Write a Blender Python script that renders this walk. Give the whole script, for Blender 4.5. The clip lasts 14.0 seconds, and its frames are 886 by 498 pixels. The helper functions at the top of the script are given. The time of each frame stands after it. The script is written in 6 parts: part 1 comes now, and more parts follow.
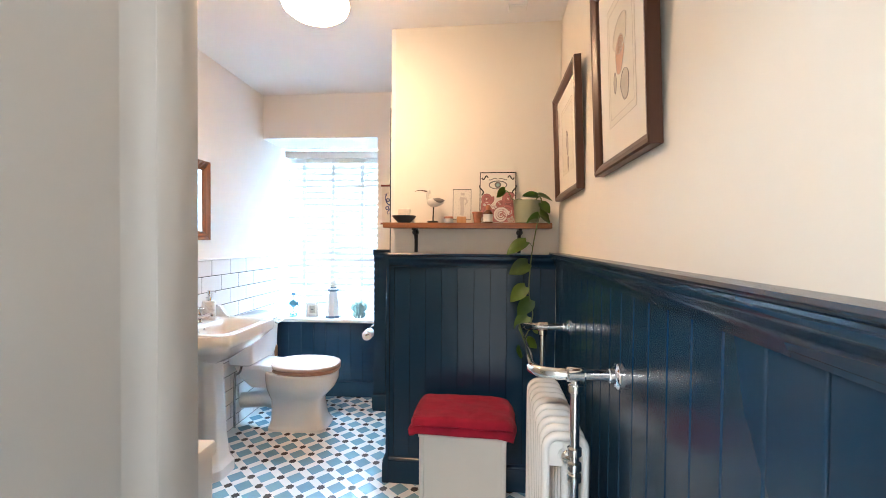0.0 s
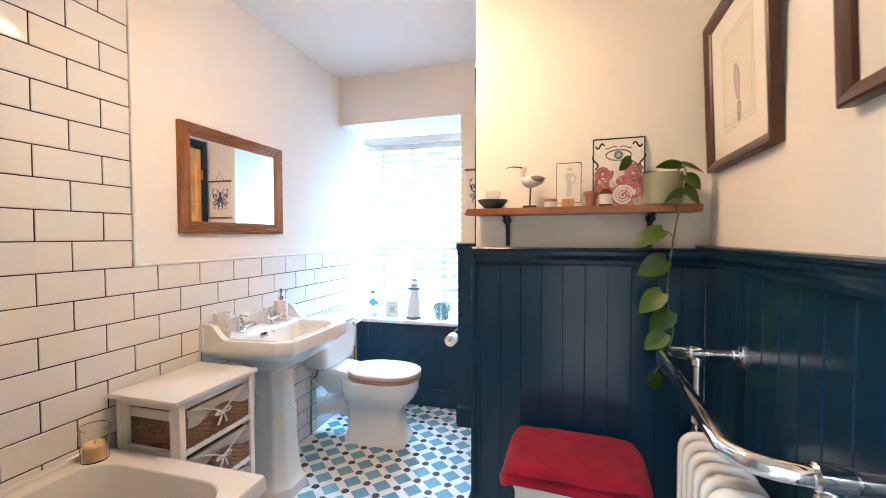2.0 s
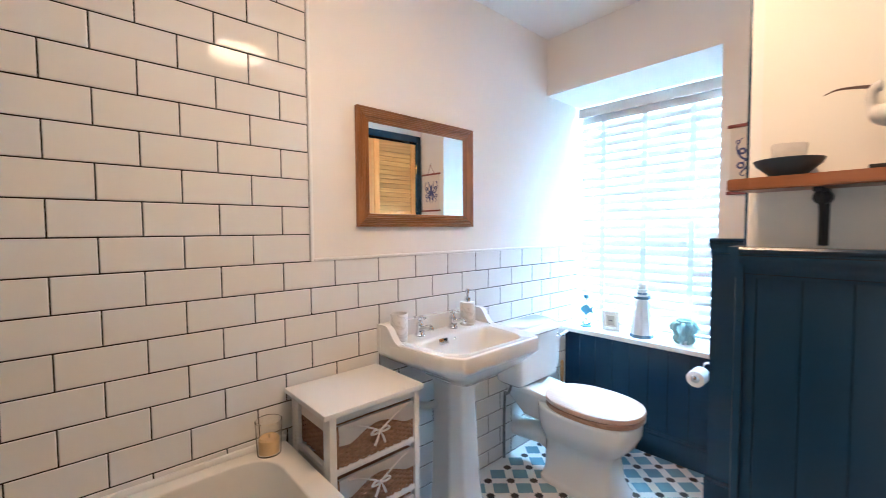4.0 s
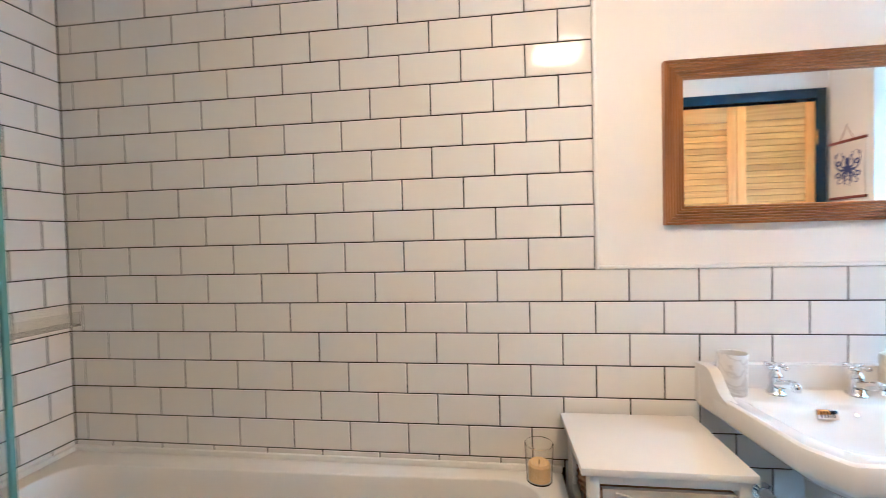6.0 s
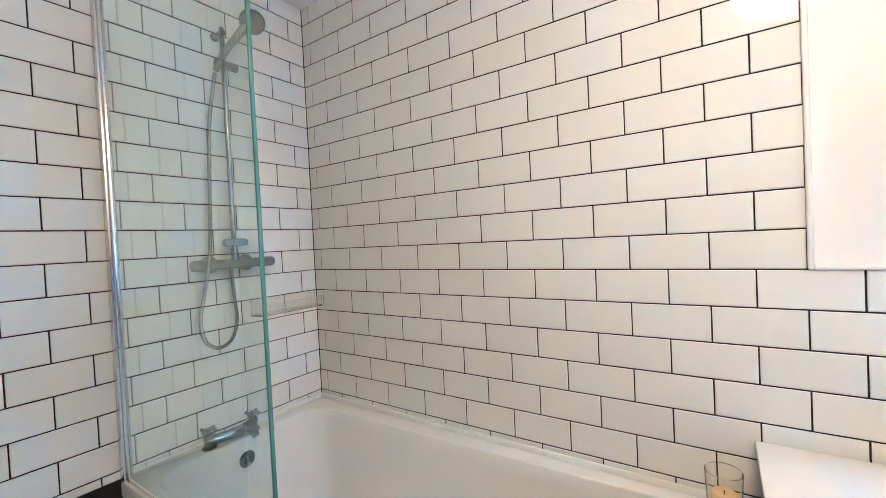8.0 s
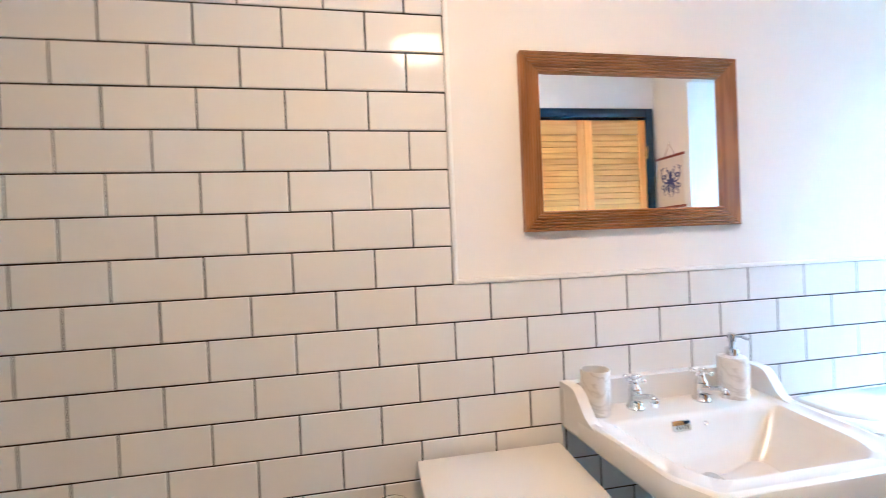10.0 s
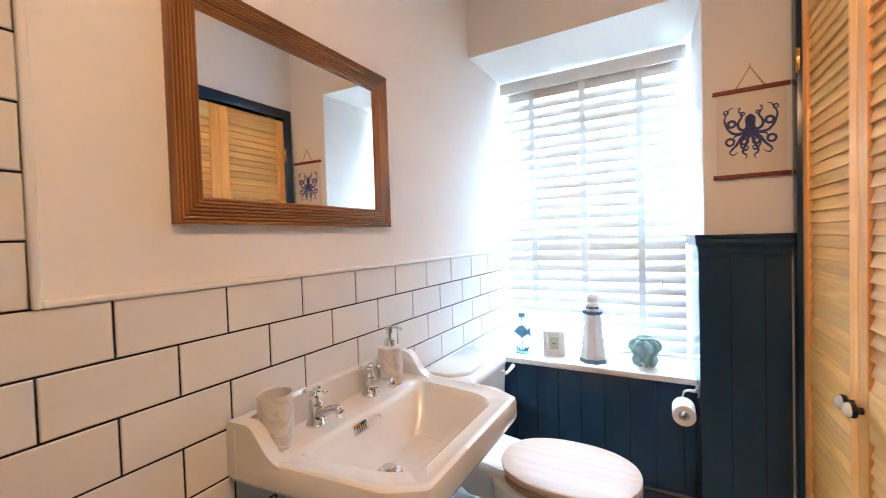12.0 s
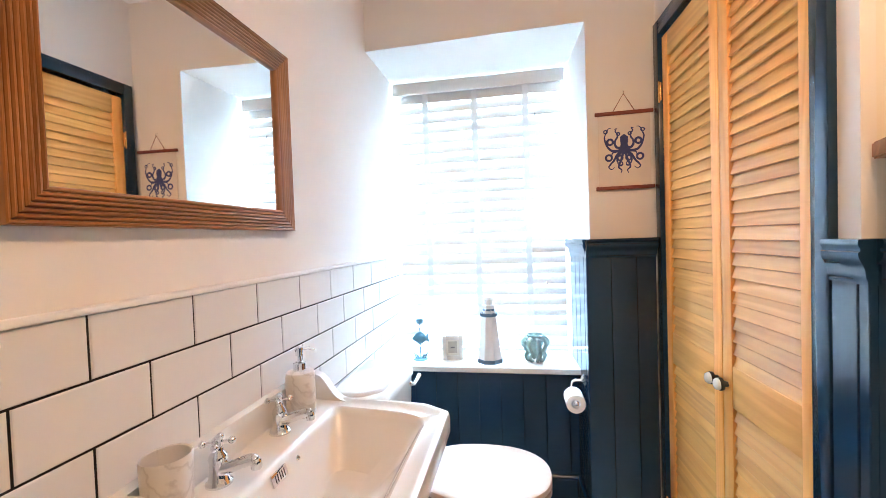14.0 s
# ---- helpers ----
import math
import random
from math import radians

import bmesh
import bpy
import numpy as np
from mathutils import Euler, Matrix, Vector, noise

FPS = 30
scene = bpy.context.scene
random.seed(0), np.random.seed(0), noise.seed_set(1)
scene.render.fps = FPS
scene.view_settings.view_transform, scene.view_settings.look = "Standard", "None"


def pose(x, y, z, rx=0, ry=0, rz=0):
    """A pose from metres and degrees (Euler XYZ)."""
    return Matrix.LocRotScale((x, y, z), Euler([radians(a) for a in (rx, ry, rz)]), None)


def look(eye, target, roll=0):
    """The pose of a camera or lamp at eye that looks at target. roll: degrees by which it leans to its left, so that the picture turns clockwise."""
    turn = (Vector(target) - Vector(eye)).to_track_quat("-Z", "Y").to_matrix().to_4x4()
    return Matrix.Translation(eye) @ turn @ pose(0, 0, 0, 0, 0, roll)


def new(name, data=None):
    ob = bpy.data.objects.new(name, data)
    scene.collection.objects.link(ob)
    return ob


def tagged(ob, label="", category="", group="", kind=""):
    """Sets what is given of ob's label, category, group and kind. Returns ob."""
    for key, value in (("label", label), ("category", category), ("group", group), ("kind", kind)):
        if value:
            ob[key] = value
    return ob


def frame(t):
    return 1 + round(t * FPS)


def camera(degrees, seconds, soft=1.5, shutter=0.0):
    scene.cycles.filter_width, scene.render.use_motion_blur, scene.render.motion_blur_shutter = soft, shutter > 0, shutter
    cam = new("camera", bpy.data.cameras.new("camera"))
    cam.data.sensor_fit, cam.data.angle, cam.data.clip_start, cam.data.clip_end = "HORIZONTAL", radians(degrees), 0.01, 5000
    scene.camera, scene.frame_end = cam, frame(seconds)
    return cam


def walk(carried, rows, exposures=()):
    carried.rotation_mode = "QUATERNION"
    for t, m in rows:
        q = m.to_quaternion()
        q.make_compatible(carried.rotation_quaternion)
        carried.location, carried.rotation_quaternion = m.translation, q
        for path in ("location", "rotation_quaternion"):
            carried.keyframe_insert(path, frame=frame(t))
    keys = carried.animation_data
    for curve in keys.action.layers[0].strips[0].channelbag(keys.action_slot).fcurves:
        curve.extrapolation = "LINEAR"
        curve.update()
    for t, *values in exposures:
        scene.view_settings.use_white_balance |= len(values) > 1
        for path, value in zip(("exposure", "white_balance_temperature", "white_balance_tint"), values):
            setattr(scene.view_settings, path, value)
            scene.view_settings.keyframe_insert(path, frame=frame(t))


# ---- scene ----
cam = camera(94.9, 14.0, soft=0.75, shutter=0.3)
PATH = [
    (0, (0.053, -0.024, 1.319), (-0.069, 1.972, 1.284), 0.5),
    (0.5, (0.05, 0.067, 1.314), (-0.127, 2.059, 1.272), 0.4),
    (1, (0.029, 0.177, 1.315), (-0.236, 2.159, 1.268), 0.4),
    (1.5, (-0.008, 0.292, 1.317), (-0.382, 2.256, 1.266), 0.1),
    (2, (-0.025, 0.405, 1.302), (-0.563, 2.331, 1.241), -0.1),
    (2.2, (-0.027, 0.457, 1.305), (-0.633, 2.362, 1.24), -0.3),
    (4.3, (-0.167, 0.997, 1.303), (-1.786, 2.17, 1.245), -0.4),
    (4.5, (-0.194, 1.044, 1.281), (-1.902, 2.084, 1.253), -0.4),
    (5, (-0.255, 1.104, 1.299), (-2.145, 1.756, 1.253), -0.5),
    (5.5, (-0.287, 1.186, 1.273), (-2.275, 1.399, 1.254), -0.5),
    (6, (-0.277, 1.27, 1.293), (-2.261, 1.02, 1.243), -1.4),
    (6.5, (-0.259, 1.329, 1.294), (-2.151, 0.683, 1.24), -1.9),
    (7, (-0.249, 1.374, 1.305), (-2.027, 0.46, 1.248), -2.4),
    (7.2, (-0.247, 1.387, 1.307), (-1.981, 0.391, 1.248), -2.6),
    (7.7, (-0.252, 1.397, 1.305), (-1.92, 0.293, 1.252), -2.7),
    (8.2, (-0.268, 1.401, 1.298), (-1.92, 0.273, 1.26), -2.8),
    (8.8, (-0.312, 1.400, 1.286), (-2.14, 0.590, 1.270), -2.7),
    (9.5, (-0.412, 1.395, 1.271), (-2.402, 1.199, 1.283), -2.4),
    (9.9, (-0.515, 1.385, 1.283), (-2.502, 1.614, 1.279), -2.6),
    (10, (-0.531, 1.375, 1.293), (-2.499, 1.711, 1.272), -2.4),
    (10.5, (-0.590, 1.398, 1.291), (-2.417, 2.212, 1.268), -2.1),
    (11, (-0.638, 1.409, 1.268), (-2.203, 2.655, 1.245), -2.1),
    (11.5, (-0.697, 1.366, 1.267), (-1.954, 2.922, 1.235), -1.9),
    (12, (-0.762, 1.356, 1.274), (-1.739, 3.101, 1.221), -1.8),
    (12.5, (-0.844, 1.366, 1.271), (-1.574, 3.227, 1.215), -1.7),
    (13, (-0.895, 1.38, 1.279), (-1.439, 3.303, 1.222), -1.7),
    (13.5, (-0.938, 1.381, 1.282), (-1.351, 3.337, 1.225), -1.9),
    (14, (-0.954, 1.381, 1.282), (-1.303, 3.349, 1.228), -2.0),
]
walk(cam, [(t, look(eye, target, roll)) for t, eye, target, roll in PATH],
     exposures=[(0, 0.9, 5200, 6), (1.0, 0.97, 5000, 6), (2.0, 0.97, 4950, 5), (4.4, 0.65, 4850, 6), (5.0, 0.8, 5400, 9), (6.0, 1.05, 4600, 1), (7.0, 1.38, 4250, -2), (8.5, 1.33, 4250, -2),
                (9.5, 1.13, 4400, -1), (10.0, 1.0, 4700, 4), (10.5, 0.7, 5000, 6), (11.0, 0.4, 5650, 12), (11.5, 0.3, 5850, 14), (12.0, 0.3, 5950, 14), (13.0, 0.5, 5850, 14), (14.0, 0.58, 5750, 12)])

# ---------------------------------------------------------------- light
world = bpy.data.worlds.new("sky")
scene.world = world
world.use_nodes = True
wn = world.node_tree
sky = wn.nodes.new("ShaderNodeTexSky")
sky.sky_type, sky.sun_disc = "NISHITA", False
sky.sun_elevation, sky.sun_rotation = radians(40), radians(60)
wn.links.new(sky.outputs[0], wn.nodes["Background"].inputs[0])
wn.nodes["Background"].inputs[1].default_value = 0.12

WINDOW_WATTS, LAMP_STRENGTH, HALL_FILL_WATTS = 390, 60, 33


def area_lamp(name, m, sx, sy, watts, colour):
    data = bpy.data.lights.new(name, "AREA")
    data.shape, data.size, data.size_y, data.energy, data.color = "RECTANGLE", sx, sy, watts, colour
    ob = new(name, data)
    ob.matrix_world = m
    return ob


# daylight in the opening of the window
area_lamp("window_daylight", look((-1.135, 3.86, 1.40), (-1.135, 0, 1.40)), 1.05, 1.65, WINDOW_WATTS, (0.60, 0.84, 1.0))
# unseen fill lamp, added in the hall behind the open door
area_lamp("hall_fill", look((-0.30, -1.0, 2.30), (-0.30, -1.0, 0)), 0.35, 0.35, HALL_FILL_WATTS, (1.0, 0.93, 0.82))


# ---------------------------------------------------------------- materials
def nodes_of(name):
    m = bpy.data.materials.new(name)
    m.use_nodes = True
    t = m.node_tree
    return m, t, t.nodes["Principled BSDF"]


def link(t, a, b):
    t.links.new(a, b)


def surface(name, colour, rough=0.5, metal=0.0, vary=0.08, scale=6.0, bump=0.0, bump_scale=80.0, spec=0.5, coat=0.0, rand=0.0,
            stretch=(1, 1, 1), rough_vary=0.1, transmission=0.0, ior=1.45, sheen=0.0, subsurface=0.0):
    m, t, p = nodes_of(name)
    co = t.nodes.new("ShaderNodeTexCoord")
    mp = t.nodes.new("ShaderNodeMapping")
    mp.inputs["Scale"].default_value = stretch
    link(t, co.outputs["Object"], mp.inputs[0])
    n = t.nodes.new("ShaderNodeTexNoise")
    n.inputs["Scale"].default_value, n.inputs["Detail"].default_value = scale, 6
    link(t, mp.outputs[0], n.inputs["Vector"])
    mix = t.nodes.new("ShaderNodeMix")
    mix.data_type = "RGBA"
    a = [max(0, c * (1 - vary)) for c in colour[:3]]
    b = [min(1, c * (1 + vary)) for c in colour[:3]]
    mix.inputs[6].default_value, mix.inputs[7].default_value = (*a, 1), (*b, 1)
    link(t, n.outputs[0], mix.inputs[0])
    out = mix.outputs[2]
    if rand:
        info = t.nodes.new("ShaderNodeObjectInfo")
        hsv = t.nodes.new("ShaderNodeHueSaturation")
        mr = t.nodes.new("ShaderNodeMapRange")
        mr.inputs[3].default_value, mr.inputs[4].default_value = 1 - rand, 1 + rand
        link(t, info.outputs["Random"], mr.inputs[0])
        link(t, mr.outputs[0], hsv.inputs["Value"])
        link(t, out, hsv.inputs["Color"])
        out = hsv.outputs[0]
    link(t, out, p.inputs["Base Color"])
    rr = t.nodes.new("ShaderNodeMapRange")
    rr.inputs[3].default_value, rr.inputs[4].default_value = max(0.02, rough * (1 - rough_vary)), min(1, rough * (1 + rough_vary))
    n2 = t.nodes.new("ShaderNodeTexNoise")
    n2.inputs["Scale"].default_value, n2.inputs["Detail"].default_value = bump_scale, 4
    link(t, mp.outputs[0], n2.inputs["Vector"])
    link(t, n2.outputs[0], rr.inputs[0])
    link(t, rr.outputs[0], p.inputs["Roughness"])
    p.inputs["Metallic"].default_value = metal
    p.inputs["Specular IOR Level"].default_value = spec
    p.inputs["Coat Weight"].default_value = coat
    p.inputs["Coat Roughness"].default_value = 0.05
    p.inputs["Transmission Weight"].default_value = transmission
    p.inputs["IOR"].default_value = ior
    p.inputs["Sheen Weight"].default_value = sheen
    if subsurface:
        p.inputs["Subsurface Weight"].default_value = subsurface
        p.inputs["Subsurface Radius"].default_value = (0.02, 0.02, 0.02)
    if bump:
        bp = t.nodes.new("ShaderNodeBump")
        bp.inputs["Strength"].default_value, bp.inputs["Distance"].default_value = bump, 0.002
        link(t, n2.outputs[0], bp.inputs["Height"])
        link(t, bp.outputs[0], p.inputs["Normal"])
    return m


def wood(name, light, dark, along="z", rough=0.45, rings=55.0, rand=0.12, bump=0.15):
    """Softwood: growth lines stretched along one axis."""
    m, t, p = nodes_of(name)
    co = t.nodes.new("ShaderNodeTexCoord")
    info = t.nodes.new("ShaderNodeObjectInfo")
    add = t.nodes.new("ShaderNodeVectorMath")
    add.operation = "MULTIPLY_ADD"
    link(t, info.outputs["Random"], add.inputs[0])
    add.inputs[1].default_value = (7, 13, 5)
    link(t, co.outputs["Object"], add.inputs[2])
    mp = t.nodes.new("ShaderNodeMapping")
    mp.inputs["Scale"].default_value = {"x": (0.07, 1, 1), "y": (1, 0.07, 1), "z": (1, 1, 0.07)}[along]
    link(t, add.outputs[0], mp.inputs[0])
    n = t.nodes.new("ShaderNodeTexNoise")
    n.inputs["Scale"].default_value, n.inputs["Detail"].default_value = 9, 3
    n.inputs["Distortion"].default_value = 0.4
    link(t, mp.outputs[0], n.inputs["Vector"])
    mul = t.nodes.new("ShaderNodeMath")
    mul.operation = "MULTIPLY"
    mul.inputs[1].default_value = rings
    link(t, n.outputs[0], mul.inputs[0])
    sn = t.nodes.new("ShaderNodeMath")
    sn.operation = "SINE"
    link(t, mul.outputs[0], sn.inputs[0])
    fine = t.nodes.new("ShaderNodeTexNoise")
    fine.inputs["Scale"].default_value, fine.inputs["Detail"].default_value = 140, 3
    link(t, mp.outputs[0], fine.inputs["Vector"])
    mr = t.nodes.new("ShaderNodeMapRange")
    mr.inputs[1].default_value, mr.inputs[2].default_value = -1, 1
    link(t, sn.outputs[0], mr.inputs[0])
    av = t.nodes.new("ShaderNodeMath")
    av.operation = "MULTIPLY_ADD"
    av.inputs[1].default_value = 0.5
    link(t, fine.outputs[0], av.inputs[0])
    half = t.nodes.new("ShaderNodeMath")
    half.operation = "MULTIPLY"
    half.inputs[1].default_value = 0.55
    link(t, mr.outputs[0], half.inputs[0])
    link(t, half.outputs[0], av.inputs[2])
    mix = t.nodes.new("ShaderNodeMix")
    mix.data_type = "RGBA"
    mix.inputs[6].default_value, mix.inputs[7].default_value = (*light, 1), (*dark, 1)
    link(t, av.outputs[0], mix.inputs[0])
    hsv = t.nodes.new("ShaderNodeHueSaturation")
    vr = t.nodes.new("ShaderNodeMapRange")
    vr.inputs[3].default_value, vr.inputs[4].default_value = 1 - rand, 1 + rand
    link(t, info.outputs["Random"], vr.inputs[0])
    link(t, vr.outputs[0], hsv.inputs["Value"])
    link(t, mix.outputs[2], hsv.inputs["Color"])
    link(t, hsv.outputs[0], p.inputs["Base Color"])
    p.inputs["Roughness"].default_value = rough
    bp = t.nodes.new("ShaderNodeBump")
    bp.inputs["Strength"].default_value, bp.inputs["Distance"].default_value = bump, 0.001
    link(t, av.outputs[0], bp.inputs["Height"])
    link(t, bp.outputs[0], p.inputs["Normal"])
    return m


def marble(name, base, vein, scale=9.0):
    m, t, p = nodes_of(name)
    co = t.nodes.new("ShaderNodeTexCoord")
    n = t.nodes.new("ShaderNodeTexNoise")
    n.inputs["Scale"].default_value, n.inputs["Detail"].default_value, n.inputs["Distortion"].default_value = scale, 7, 1.6
    link(t, co.outputs["Object"], n.inputs["Vector"])
    ramp = t.nodes.new("ShaderNodeValToRGB")
    e = ramp.color_ramp.elements
    e[0].position, e[0].color = 0.47, (*base, 1)
    e[1].position, e[1].color = 0.53, (*base, 1)
    mid = e.new(0.5)
    mid.color = (*vein, 1)
    link(t, n.outputs[0], ramp.inputs[0])
    link(t, ramp.outputs[0], p.inputs["Base Color"])
    p.inputs["Roughness"].default_value = 0.3
    return m


def glowing(name, colour, strength):
    m, t, p = nodes_of(name)
    p.inputs["Base Color"].default_value = (0.8, 0.8, 0.78, 1)
    p.inputs["Emission Color"].default_value = (*colour, 1)
    p.inputs["Emission Strength"].default_value = strength
    return m


def slat_material(name, colour, through_share):
    """Painted thin slat that lets some daylight through."""
    m, t, p = nodes_of(name)
    p.inputs["Base Color"].default_value = (*colour, 1)
    p.inputs["Roughness"].default_value = 0.45
    tr = t.nodes.new("ShaderNodeBsdfTranslucent")
    tr.inputs[0].default_value = (*colour, 1)
    mx = t.nodes.new("ShaderNodeMixShader")
    mx.inputs[0].default_value = through_share
    link(t, p.outputs[0], mx.inputs[1])
    link(t, tr.outputs[0], mx.inputs[2])
    link(t, mx.outputs[0], t.nodes["Material Output"].inputs["Surface"])
    return m


def clear_glass(name, tint):
    m, t, p = nodes_of(name)
    p.inputs["Base Color"].default_value = (*tint, 1)
    p.inputs["Roughness"].default_value = 0.0
    p.inputs["Transmission Weight"].default_value = 1.0
    p.inputs["IOR"].default_value = 1.45
    return m


